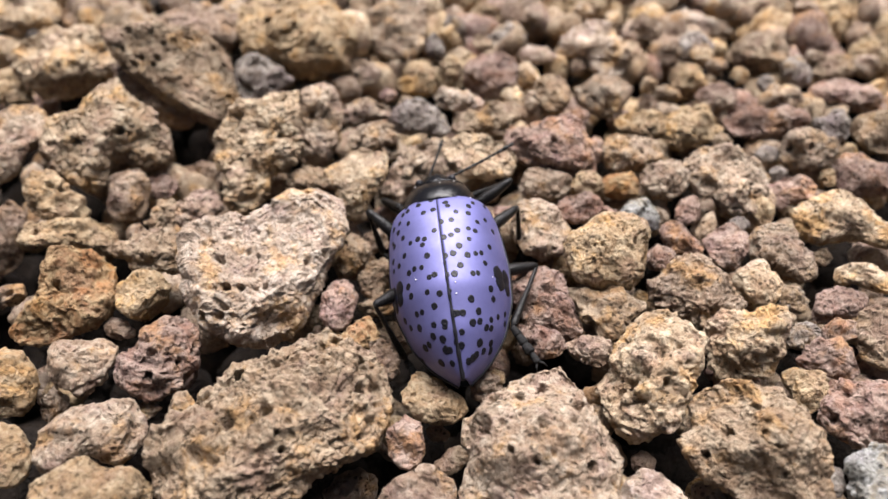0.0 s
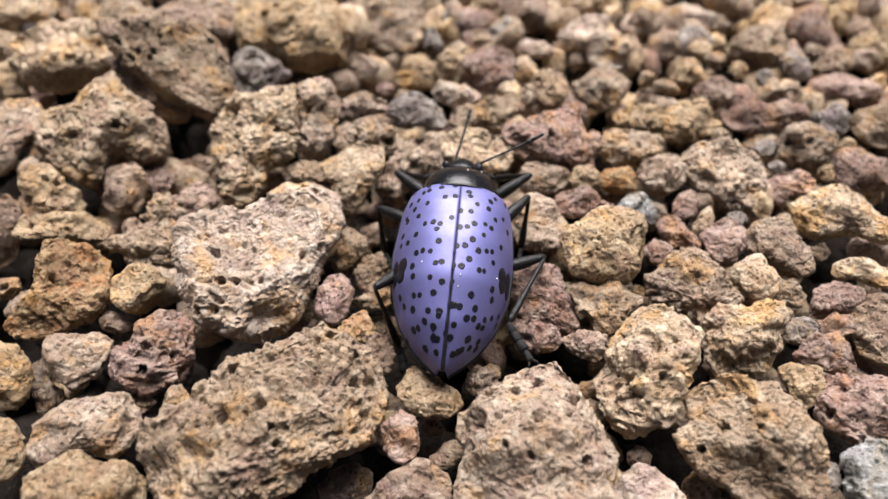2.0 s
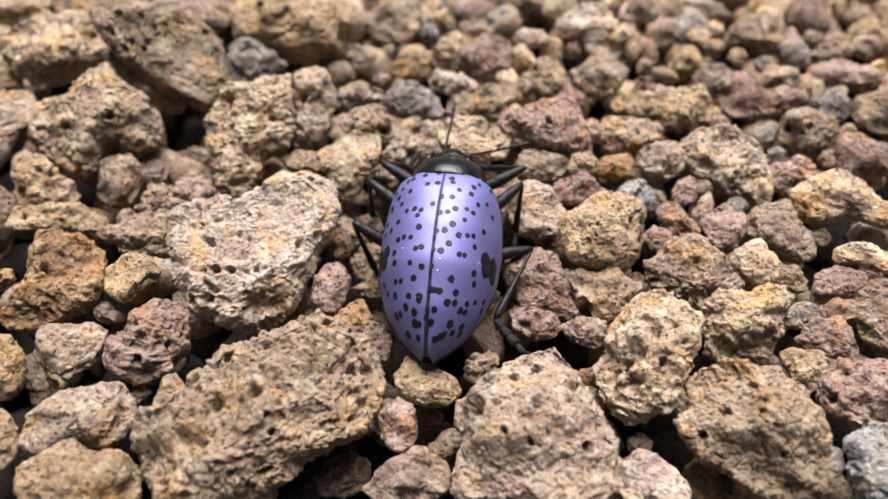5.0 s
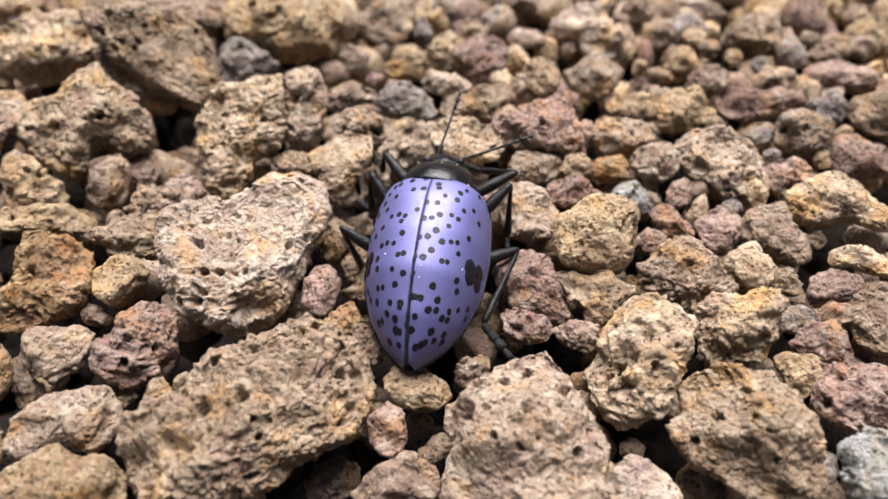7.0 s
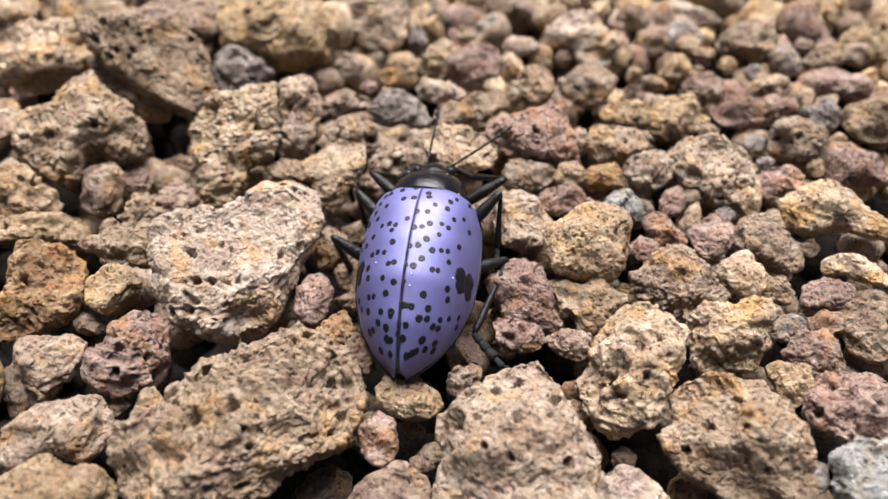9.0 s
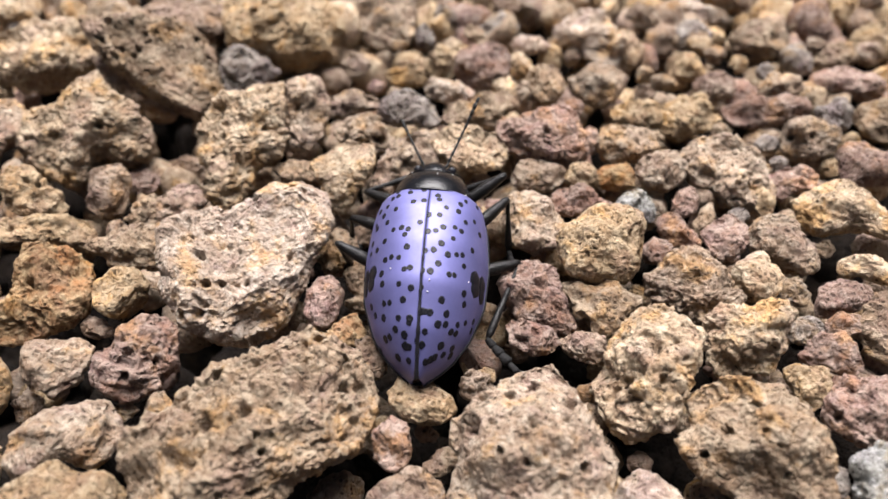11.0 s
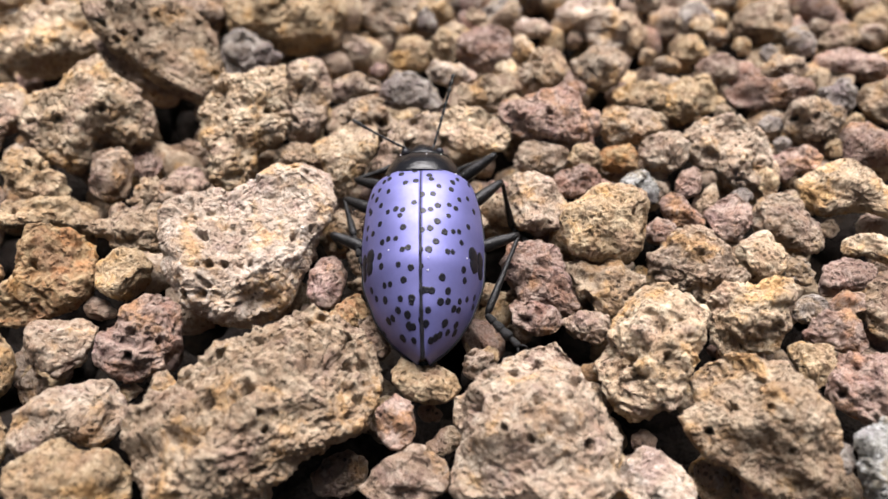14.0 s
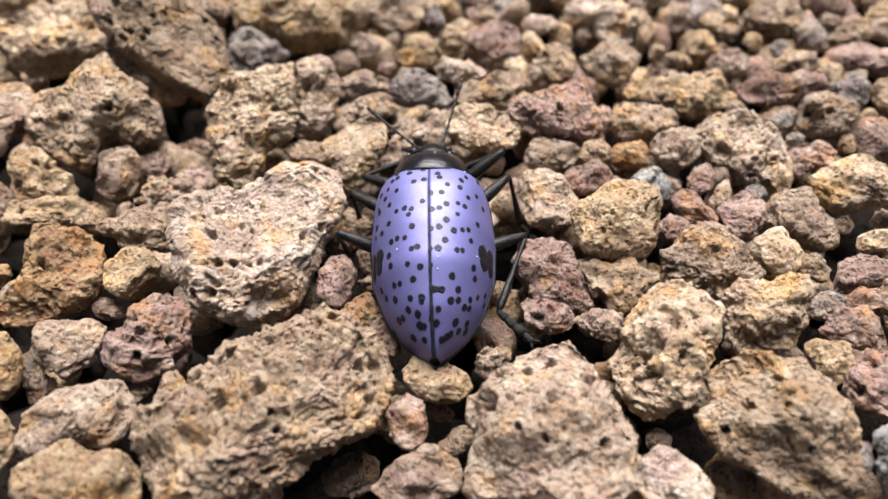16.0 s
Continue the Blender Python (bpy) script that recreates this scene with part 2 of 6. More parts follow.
def stone_shape(radii, thick, rough, pits, seed, level, pockets=(), cuts=()):
    """Vertices in millimetres of a broken lava stone: an uneven outline, a chunky body with fracture faces, lumps and gas bubbles."""
    rng = np.random.RandomState(seed)
    d, faces = ball(level)
    d = d + (0, 0, 0.35)
    d = d / np.linalg.norm(d, axis=1, keepdims=True)
    radii = np.array(radii, float)
    mean = radii.mean()
    around = np.arctan2(d[:, 1], d[:, 0])
    turn = (around / (2 * np.pi) * len(radii)) % len(radii)
    i = np.floor(turn).astype(int) % len(radii)
    fr = turn - np.floor(turn)
    reach = 1 / ((1 - fr) / np.maximum(radii[i], 0.2) + fr / np.maximum(radii[(i + 1) % len(radii)], 0.2))
    k = 2.6
    flat = (1 - np.abs(d[:, 2]) ** k) ** (1 / k)
    bulk = reach ** 0.7 * mean ** 0.3
    high = thick * np.where(d[:, 2] > 0, 0.45 + 0.55 * reach / max(radii), 1.2)
    wide = reach * flat + (bulk - reach) * flat * (1 - flat)
    p = np.stack([wide * np.cos(around), wide * np.sin(around), high * d[:, 2]], -1)
    inner = np.clip(d[:, 2] / 0.8 + 0.3, 0, 1)
    for *n, share in cuts:
        n = np.array(n) / np.linalg.norm(n)
        p -= np.maximum(0, p @ n - share * (p @ n).max())[:, None] * n
    for _ in range(2 if cuts else 12):
        n = rng.normal(size=3)
        n[2] = abs(n[2]) * 0.8 + 0.35
        n /= np.linalg.norm(n)
        n = n * (1 / mean, 1 / mean, 1 / thick)
        n /= np.linalg.norm(n)
        reachable = p @ n
        face = reachable.max() * rng.uniform(0.66, 0.93) ** (0.4 if rough < 0.6 else 1.0)
        p -= 0.9 * (np.maximum(0, reachable - face) * inner)[:, None] * n
    a, b, c = (p[faces[:, j]] for j in range(3))
    side = np.cross(b - a, c - a)
    out = np.stack([sum(np.bincount(faces[:, j], side[:, axis], len(p)) for j in range(3)) for axis in range(3)], -1)
    out /= np.linalg.norm(out, axis=1, keepdims=True) + 1e-12
    q = p + rng.uniform(0, 200, 3)
    front = 0.6 + 0.4 * np.clip(d[:, 2] / 0.3, 0, 1)
    lump = 0.17 * mean * value_noise(q / (0.5 * mean + 0.4), 1) * np.clip(d[:, 2] / 0.4 + 0.25, 0, 1)
    lump += 0.08 * mean * value_noise(q / (0.25 * mean + 0.3), 9) * front
    bend = q + 0.3 * np.stack([value_noise(q / 0.8, 41 + c) for c in range(3)], -1)
    size = min(1.0, 0.45 + mean / 6)
    lump += front * rough * size * (0.55 * np.abs(value_noise(bend / 1.7, 2)) + 0.34 * (0.4 - np.abs(value_noise(bend / 2.6, 12))))
    lump += front * rough * size * 0.32 * np.abs(value_noise(bend / 0.75, 3))
    if level > 3:
        lump += rough * (0.20 * np.abs(value_noise(bend / 0.36, 4)) + 0.08 * value_noise(bend / 0.5, 13))
        squash = np.array([1.0, rng.uniform(1.0, 1.7), rng.uniform(0.8, 1.2)])
        lean = np.array(Euler((0, 0, rng.uniform(0, 3.1))).to_matrix())
        cells = (bend @ lean.T) * squash
        patch = np.clip(0.75 + 1.3 * value_noise(q / 3.1, 6), 0.15, 1.3)
        for cell, share, depth, salt in ((2.3, 0.22, 0.9, 10), (1.25, 0.55, 0.85, 20), (0.7, 0.7, 0.7, 70), (0.42, 0.7, 0.6, 80)):
            if cell > 1 or level > 4:
                deep = vesicles_at(cells / cell, salt, min(1.0, share * (0.35 + pits)))
                lump -= depth * cell * 0.5 * (0.4 + 0.6 * pits) * patch * np.clip(deep / 0.13, 0, 1) ** 0.8
    if level > 4:
        lump += (0.3 + 0.7 * rough) * 0.07 * value_noise(q / 0.2, 5)
    lump -= np.percentile(lump, 55)
    for x, y, size in pockets:
        off = np.hypot(p[:, 0] - x, p[:, 1] - y) / size + 0.35 * value_noise(q / (0.6 * size), 8)
        lump -= 3.6 * size * np.clip(1.25 * (1.12 - off), 0, 1) * (d[:, 2] > 0)
    return p + out * lump[:, None], faces


LOOKS = {
    "pale": "pale buff", "tan": "tan", "ochre": "yellow ochre", "red": "reddish brown",
    "straw": "straw-yellow", "gap_shade": "shade-dark", "cream": "cream-coloured", "grey": "grey", "brown": "dark brown", "rust": "rust-orange", "white": "white speckled",
}


def stone(look_of, centre, lean, radii, thick, rough, pits, seed, pockets=(), cuts=()):
    """A stone of the gravel bed; millimetres and degrees."""
    mean = sum(radii) / len(radii)
    level = 7 if mean > 4.2 else 6 if mean > 2.6 else 5 if mean > 1.2 else 4
    p, faces = stone_shape(radii, thick, rough, pits, seed, level, pockets, cuts)
    turn = np.array(pose(0, 0, 0, lean[0], 0, lean[1]).to_3x3())
    ob = new("stone", mesh_from("stone", p @ turn.T * 0.001, faces, STONE[look_of]))
    ob.location = [0.001 * v for v in centre]
    size = "large" if mean > 4.2 else "medium-sized" if mean > 2.2 else "small"
    skin = "smooth" if rough < 0.65 else "coarsely pitted" if pits > 0.6 else "pitted"
    tagged(ob, f"{size} {LOOKS[look_of]} {skin} lava stone in the gravel bed", "stone", "stones of the gravel bed")
    return ob


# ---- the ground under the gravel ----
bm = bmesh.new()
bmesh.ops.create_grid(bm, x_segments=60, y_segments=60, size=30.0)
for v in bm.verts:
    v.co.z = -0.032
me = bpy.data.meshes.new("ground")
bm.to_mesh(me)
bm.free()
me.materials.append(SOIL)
tagged(new("ground", me), "soil under the lava gravel, darkened for gap shade", "ground", kind="structure")

# ---- the stones that lie on top ----
stone("ochre", (-22.79, -21.52, 0.60), (18, 49), (2.6, 2.2, 2.2, 2.3, 3.0, 3.2, 3.3, 3.5, 4.2, 4.0, 3.7, 3.2, 3.0, 2.5, 2.2, 2.0, 2.1, 2.3, 2.8, 3.6, 3.9, 3.9, 3.9, 3.2), 1.7, .6, .2, 703)
stone("cream", (13.96, -21.09, -1.00), (15, -35), (2.9, 2.6, 2.5, 2.2, 2.0, 1.9, 1.9, 1.9, 2.1, 2.1, 2.2, 2.4, 2.4, 2.5, 2.4, 2.3, 2.0, 2.0, 1.8, 1.6, 1.5, 1.6, 1.8, 2.2), 1.3, .8, .2, 948)
stone("white", (28.82, -20.70, 0.60), (21, -54), (2.6, 2.2, 2.0, 1.9, 2.0, 2.3, 2.9, 3.7, 3.1, 2.9, 2.7, 2.6, 2.5, 2.3, 2.2, 2.1, 2.2, 2.3, 2.6, 3.0, 2.6, 2.5, 2.6, 2.9), 1.5, 1.3, 1.0, 934)
stone("brown", (-1.88, -20.52, -2.00), (13, 5), (2.8, 2.9, 2.7, 2.5, 2.4, 2.5, 2.1, 1.9, 1.9, 2.0, 2.2, 2.6, 3.4, 2.8, 2.5, 2.3, 1.9, 1.7, 1.7, 1.8, 2.0, 2.0, 2.3, 2.7), 1.4, .8, .3, 850)
stone("grey", (26.25, -19.88, -0.50), (20, -51), (0.8, 0.8, 0.8, 0.7, 0.7, 0.7, 0.9, 1.1, 1.1, 1.2, 1.1, 0.8, 0.7, 0.7, 0.6, 0.7, 0.7, 0.7, 0.8, 1.0, 1.0, 1.0, 0.9, 0.8), 0.5, .7, .2, 941)
stone("pale", (6.45, -18.64, 0.30), (15, -16), (5.6, 5.8, 5.1, 4.8, 5.1, 5.8, 7.2, 6.5, 6.1, 5.5, 5.3, 5.9, 5.6, 4.7, 5.3, 6.3, 5.5, 4.8, 4.3, 4.2, 4.4, 4.9, 5.9, 6.1), 2.7, .8, 1.0, 647, ((-2.3, 3.7, 0.43), (-0.9, 4.9, 0.39), (-3.9, 2.9, 0.39), (-3.9, 0.9, 0.50), (-0.3, 1.8, 0.35), (1.6, 4.1, 0.43), (3.5, 0.2, 0.37), (-1.8, -0.2, 0.27), (-0.2, -0.5, 0.26), (1.6, 2.8, 0.31), (-2.8, 1.3, 0.27),))
stone("brown", (-6.81, -18.37, -6.00), (13, 17), (2.0, 2.1, 2.0, 2.0, 1.8, 1.6, 1.6, 1.7, 1.7, 1.7, 1.8, 2.1, 2.0, 2.1, 1.9, 1.6, 1.5, 1.6, 1.4, 1.4, 1.5, 1.8, 1.8, 1.8), 1.1, .8, .3, 857)
stone("ochre", (-30.03, -18.26, 0.00), (21, 52), (1.8, 2.0, 2.3, 2.4, 2.6, 2.5, 2.4, 2.1, 2.1, 1.9, 1.7, 1.7, 1.7, 1.9, 2.3, 2.1, 2.1, 2.2, 2.2, 2.1, 1.8, 1.7, 1.7, 1.8), 1.2, .6, .2, 717)
stone("tan", (21.31, -18.21, 0.50), (19, -43), (5.2, 4.5, 4.2, 4.2, 4.2, 4.2, 4.3, 4.9, 4.8, 4.9, 5.3, 5.6, 5.6, 4.3, 5.2, 4.6, 4.1, 3.4, 3.2, 3.5, 4.0, 4.4, 5.0, 5.2), 2.3, .8, .5, 927, ((-2.3, -0.4, 0.41), (-2.5, -2.5, 0.30), (-0.4, 0.9, 0.18),))
stone("red", (-2.59, -16.90, -1.00), (15, 6), (1.4, 1.4, 1.4, 1.6, 1.8, 1.9, 2.2, 1.8, 1.7, 1.5, 1.5, 1.5, 1.4, 1.3, 1.4, 1.5, 1.7, 1.7, 1.8, 1.6, 1.6, 1.5, 1.4, 1.4), 1.1, .7, .4, 843)
stone("tan", (0.58, -16.81, -4.00), (14, -1), (1.4, 1.4, 1.4, 1.5, 1.3, 1.1, 1.0, 1.0, 0.9, 0.9, 0.9, 1.0, 1.3, 1.4, 1.3, 1.4, 1.1, 1.0, 0.9, 0.8, 0.8, 0.8, 0.9, 1.1), 0.7, .7, .3, 864)
stone("pale", (-24.29, -16.77, 0.10), (20, 45), (3.7, 3.4, 2.9, 2.1, 2.3, 2.6, 2.6, 2.7, 3.0, 3.6, 3.6, 3.9, 4.1, 3.0, 1.5, 1.3, 1.5, 1.9, 2.7, 2.8, 3.0, 3.3, 3.8, 3.7), 1.6, .7, .2, 696)
stone("tan", (-11.81, -16.75, 0.40), (17, 26), (9.4, 9.5, 9.2, 7.8, 5.9, 5.3, 5.0, 5.3, 5.3, 6.2, 7.1, 8.4, 8.6, 8.4, 7.3, 6.2, 5.5, 5.0, 4.7, 4.3, 4.5, 5.5, 7.2, 8.2), 3.3, 1.3, 1.1, 654, ((-2.5, 1.5, 0.46), (-0.6, 4.2, 0.39), (7.4, 2.4, 0.37), (6.7, 0.4, 0.36), (0.1, 1.0, 0.42), (4.7, 2.6, 0.32), (7.4, -0.9, 0.28), (0.2, -1.7, 0.30), (-2.6, 0.1, 0.26), (-4.2, -0.4, 0.37), (5.4, 4.1, 0.28), (2.6, 3.9, 0.24),))
stone("red", (29.90, -15.23, 0.20), (22, -49), (3.1, 3.4, 3.3, 3.3, 3.6, 3.7, 3.0, 2.7, 2.5, 2.5, 2.6, 2.9, 3.1, 3.2, 3.3, 3.5, 3.4, 2.8, 2.7, 2.7, 2.3, 2.2, 2.3, 2.5), 1.6, .9, .4, 906, ((-2.0, -0.0, 0.29), (-1.4, -2.0, 0.37),))
stone("tan", (-18.33, -14.72, 0.90), (19, 35), (0.9, 0.9, 0.9, 1.1, 1.1, 1.1, 1.1, 0.9, 0.9, 0.8, 0.9, 1.0, 1.0, 0.9, 0.9, 0.9, 0.9, 0.9, 1.0, 0.9, 0.8, 0.8, 0.9, 0.9), 0.7, .8, .4, 661)
stone("ochre", (-0.74, -13.48, -1.00), (17, 2), (2.3, 1.8, 1.6, 1.5, 1.5, 1.6, 1.8, 2.2, 2.8, 2.5, 2.4, 2.3, 2.0, 1.8, 1.8, 1.9, 1.7, 1.6, 1.6, 1.7, 2.0, 2.3, 2.4, 2.6), 1.2, .7, .3, 836)
stone("ochre", (26.36, -12.89, -0.30), (22, -43), (1.4, 1.4, 1.5, 1.6, 1.7, 2.0, 1.7, 1.5, 1.5, 1.6, 1.8, 1.9, 2.0, 1.8, 1.4, 1.2, 1.2, 1.2, 1.4, 1.6, 1.9, 1.9, 1.6, 1.5), 1.0, .6, .2, 899)
stone("ochre", (-31.70, -12.60, -0.00), (23, 48), (2.1, 2.2, 2.4, 2.6, 3.0, 2.9, 2.9, 2.5, 2.2, 2.1, 2.0, 1.9, 1.9, 2.0, 2.3, 2.5, 2.5, 2.7, 2.5, 2.3, 2.1, 2.0, 1.9, 1.9), 1.4, .7, .3, 710)
stone("straw", (14.90, -12.38, 0.20), (19, -27), (3.0, 3.0, 3.4, 4.0, 4.9, 5.2, 5.6, 5.6, 5.1, 4.3, 3.8, 3.5, 3.3, 3.0, 3.6, 3.9, 4.2, 4.5, 4.9, 4.7, 4.3, 3.9, 3.5, 3.2), 2.3, 1.2, .7, 633, ((-1.2, -1.2, 0.48), (-0.3, -2.4, 0.56), (1.1, -0.2, 0.32), (-3.5, 3.0, 0.33),))
stone("ochre", (3.74, -11.43, -1.50), (18, -7), (0.8, 0.8, 0.9, 1.0, 0.9, 0.8, 0.7, 0.7, 0.8, 0.7, 0.7, 0.7, 0.8, 1.0, 0.9, 0.8, 0.7, 0.7, 0.8, 0.7, 0.6, 0.6, 0.7, 0.8), 0.5, .6, .2, 871)
stone("pale", (-26.70, -11.16, 0.00), (22, 41), (3.0, 2.7, 2.4, 2.1, 2.0, 2.0, 2.2, 2.7, 2.3, 2.2, 2.5, 2.5, 2.3, 2.2, 2.1, 2.2, 2.2, 2.1, 2.0, 2.0, 2.0, 1.8, 2.2, 2.6), 1.4, .9, .3, 689)
stone("red", (-20.84, -10.98, 0.40), (21, 34), (3.2, 3.6, 3.8, 3.7, 3.3, 2.7, 2.3, 2.1, 2.2, 2.8, 3.2, 3.3, 3.3, 3.1, 2.9, 3.0, 3.0, 2.7, 2.5, 2.3, 2.3, 2.5, 2.6, 2.8), 1.7, .9, .6, 682, ((-0.3, 0.6, 0.28), (-1.2, -0.9, 0.35), (1.1, -1.0, 0.32), (-1.7, 0.4, 0.23),))
stone("red", (28.52, -10.76, 0.00), (23, -43), (2.1, 2.3, 2.0, 1.8, 1.7, 1.6, 1.6, 1.7, 1.6, 1.6, 1.6, 1.6, 1.8, 2.0, 2.3, 2.1, 1.6, 1.3, 1.2, 1.1, 1.2, 1.3, 1.5, 1.9), 1.0, .8, .5, 892)
stone("brown", (-4.56, -9.72, -1.50), (18, 8), (1.1, 1.1, 1.1, 1.1, 1.2, 1.4, 1.8, 1.9, 2.2, 1.6, 1.3, 1.1, 1.0, 1.0, 1.0, 1.1, 1.2, 1.3, 1.5, 1.7, 1.6, 1.6, 1.3, 1.1), 0.8, 1.1, .7, 668)
stone("straw", (22.50, -9.46, 0.30), (22, -35), (2.5, 2.5, 2.6, 3.1, 4.1, 4.1, 3.4, 2.7, 2.7, 2.9, 3.0, 2.9, 2.9, 2.8, 2.9, 2.9, 3.1, 3.2, 3.3, 3.2, 2.6, 2.5, 2.7, 2.6), 1.8, 1.2, .5, 878)
stone("brown", (11.30, -9.06, -1.20), (20, -19), (1.7, 1.6, 1.6, 1.7, 1.5, 1.3, 1.3, 1.3, 1.3, 1.4, 1.5, 1.8, 2.0, 1.7, 1.4, 1.2, 1.2, 1.2, 1.2, 1.2, 1.4, 1.5, 1.5, 1.6), 0.9, .9, .4, 640)
stone("tan", (33.68, -8.52, -0.50), (25, -46), (2.3, 2.0, 1.8, 1.8, 2.0, 2.3, 3.0, 2.7, 2.5, 2.5, 2.4, 2.4, 2.2, 2.1, 2.0, 2.0, 2.0, 2.1, 2.2, 2.2, 2.4, 2.3, 2.3, 2.4), 1.3, .6, .2, 913)
stone("grey", (27.36, -8.41, -0.30), (23, -40), (1.3, 1.3, 1.3, 1.5, 1.5, 1.4, 1.4, 1.2, 1.1, 1.1, 1.1, 1.2, 1.2, 1.3, 1.5, 1.4, 1.3, 1.3, 1.1, 1.1, 1.1, 1.1, 1.1, 1.1), 0.7, .8, .3, 885)
stone("red", (7.44, -8.31, -1.10), (19, -13), (2.2, 2.0, 1.9, 1.5, 1.3, 1.2, 1.1, 1.2, 1.4, 1.7, 2.3, 2.4, 1.9, 1.7, 1.6, 1.3, 1.2, 1.2, 1.2, 1.4, 1.4, 1.6, 1.9, 2.0), 1.0, .8, .4, 619)
stone("red", (30.78, -7.44, -1.00), (24, -42), (1.1, 1.4, 1.3, 1.3, 1.4, 1.3, 1.1, 1.0, 1.0, 1.0, 1.0, 1.0, 1.1, 1.2, 1.3, 1.3, 1.3, 1.1, 1.0, 0.9, 0.9, 0.9, 0.9, 0.9), 0.7, .6, .2, 920)
stone("rust", (-6.47, -7.07, -2.00), (20, 11), (1.4, 1.3, 1.3, 1.4, 1.6, 1.4, 1.2, 1.2, 1.2, 1.3, 1.3, 1.5, 1.8, 1.5, 1.2, 1.1, 1.0, 1.0, 1.1, 1.1, 1.3, 1.5, 1.4, 1.4), 0.9, .8, .4, 675)
stone("brown", (-25.45, -6.95, -1.50), (23, 37), (0.9, 0.8, 0.8, 0.8, 0.8, 1.0, 1.3, 1.3, 1.4, 1.3, 1.1, 1.1, 1.0, 0.9, 0.8, 0.8, 0.8, 0.8, 0.9, 1.1, 1.3, 1.3, 1.2, 1.0), 0.6, .8, .3, 738)
stone("tan", (12.70, -5.75, -0.40), (21, -20), (2.4, 3.1, 3.5, 2.6, 2.3, 2.1, 2.0, 1.8, 1.7, 1.8, 2.8, 3.8, 3.2, 2.5, 2.1, 1.8, 1.7, 1.8, 2.3, 2.6, 2.7, 2.2, 1.9, 2.1), 1.2, .9, .4, 626)
stone("rust", (-29.36, -5.32, 0.30), (25, 39), (3.9, 4.1, 4.1, 4.4, 4.6, 4.3, 3.6, 3.0, 2.5, 2.4, 2.5, 3.2, 4.7, 4.7, 4.0, 3.4, 3.2, 3.0, 2.9, 3.1, 3.5, 3.4, 3.3, 3.6), 1.8, 1.1, .5, 724, ((-0.3, 1.2, 0.40), (-1.8, 1.0, 0.24),))
stone("red", (31.16, -5.25, -0.60), (25, -41), (1.5, 1.7, 2.0, 2.5, 2.3, 2.0, 1.8, 1.7, 1.7, 1.5, 1.5, 1.5, 1.6, 1.6, 1.7, 1.9, 2.2, 2.3, 1.8, 1.5, 1.3, 1.2, 1.2, 1.3), 1.0, .7, .3, 493)
stone("ochre", (-23.64, -5.01, 0.00), (24, 33), (2.3, 2.2, 2.2, 2.2, 2.0, 2.1, 2.1, 2.0, 2.2, 2.1, 2.2, 2.2, 2.1, 1.9, 1.8, 1.8, 1.9, 2.2, 2.0, 1.9, 1.8, 1.8, 2.0, 2.0), 1.4, .5, .2, 731, cuts=((-0.2, 0.35, 1.0, 0.65), (0.25, -0.9, 0.4, 0.5)))
stone("red", (8.16, -4.96, -0.70), (21, -13), (2.6, 2.3, 2.2, 2.3, 2.5, 2.9, 3.0, 3.1, 3.3, 3.6, 3.7, 3.2, 2.9, 2.9, 2.5, 2.3, 2.3, 2.1, 2.1, 2.3, 2.9, 3.7, 3.7, 3.1), 1.7, .8, .4, 612)
stone("red", (-8.49, -4.74, -1.40), (21, 13), (1.6, 1.8, 2.0, 2.1, 2.3, 2.2, 2.2, 2.0, 1.8, 1.7, 1.5, 1.5, 1.5, 1.7, 1.8, 1.9, 2.1, 2.1, 1.9, 1.7, 1.5, 1.5, 1.4, 1.5), 1.3, .6, .3, 808)
stone("grey", (27.50, -4.74, -0.50), (24, -37), (1.4, 1.4, 1.5, 1.3, 1.3, 1.3, 1.4, 1.3, 1.2, 1.3, 1.2, 1.2, 1.3, 1.4, 1.5, 1.4, 1.4, 1.2, 1.1, 1.0, 1.0, 1.0, 1.2, 1.5), 0.8, .6, .2, 514)
stone("pale", (19.64, -4.64, 0.30), (23, -28), (3.5, 3.5, 3.3, 2.5, 2.7, 3.1, 3.5, 3.5, 3.4, 3.2, 3.0, 3.0, 3.2, 3.4, 3.5, 3.1, 2.5, 2.3, 2.7, 3.0, 3.0, 2.7, 2.8, 3.1), 1.5, 1.2, .6, 605)
stone("straw", (24.98, -3.84, 0.10), (24, -34), (1.9, 1.8, 1.9, 1.8, 1.8, 1.8, 2.0, 2.3, 2.3, 2.1, 2.0, 1.9, 1.8, 1.8, 1.7, 1.7, 1.8, 1.8, 1.9, 1.9, 1.9, 2.0, 1.9, 1.8), 1.2, .5, .2, 507)
stone("straw", (34.25, -2.77, -0.30), (26, -42), (2.6, 2.7, 2.1, 1.6, 1.3, 1.2, 1.2, 1.2, 1.2, 1.3, 1.4, 1.8, 2.1, 2.5, 2.5, 2.1, 0.9, 0.7, 0.7, 0.7, 0.8, 0.9, 1.2, 1.7), 0.9, .6, .2, 486)
stone("cream", (-14.22, -2.72, 0.70), (23, 20), (5.6, 7.5, 8.5, 8.6, 7.5, 5.3, 4.5, 5.5, 6.4, 6.3, 6.2, 5.7, 6.3, 6.3, 6.7, 6.2, 6.1, 6.3, 5.9, 5.6, 5.1, 4.7, 4.8, 5.0), 3.1, .8, .6, 801, ((-1.3, -1.4, 0.39), (-2.2, -1.4, 0.31), (-0.3, -1.5, 0.26), (-5.1, -2.8, 0.38), (-4.1, -3.1, 0.34), (-3.2, -1.2, 0.39), (5.0, 5.3, 0.37), (1.8, 5.1, 0.27), (5.7, 4.4, 0.23), (3.3, -0.5, 0.41), (-3.1, 1.3, 0.35),))
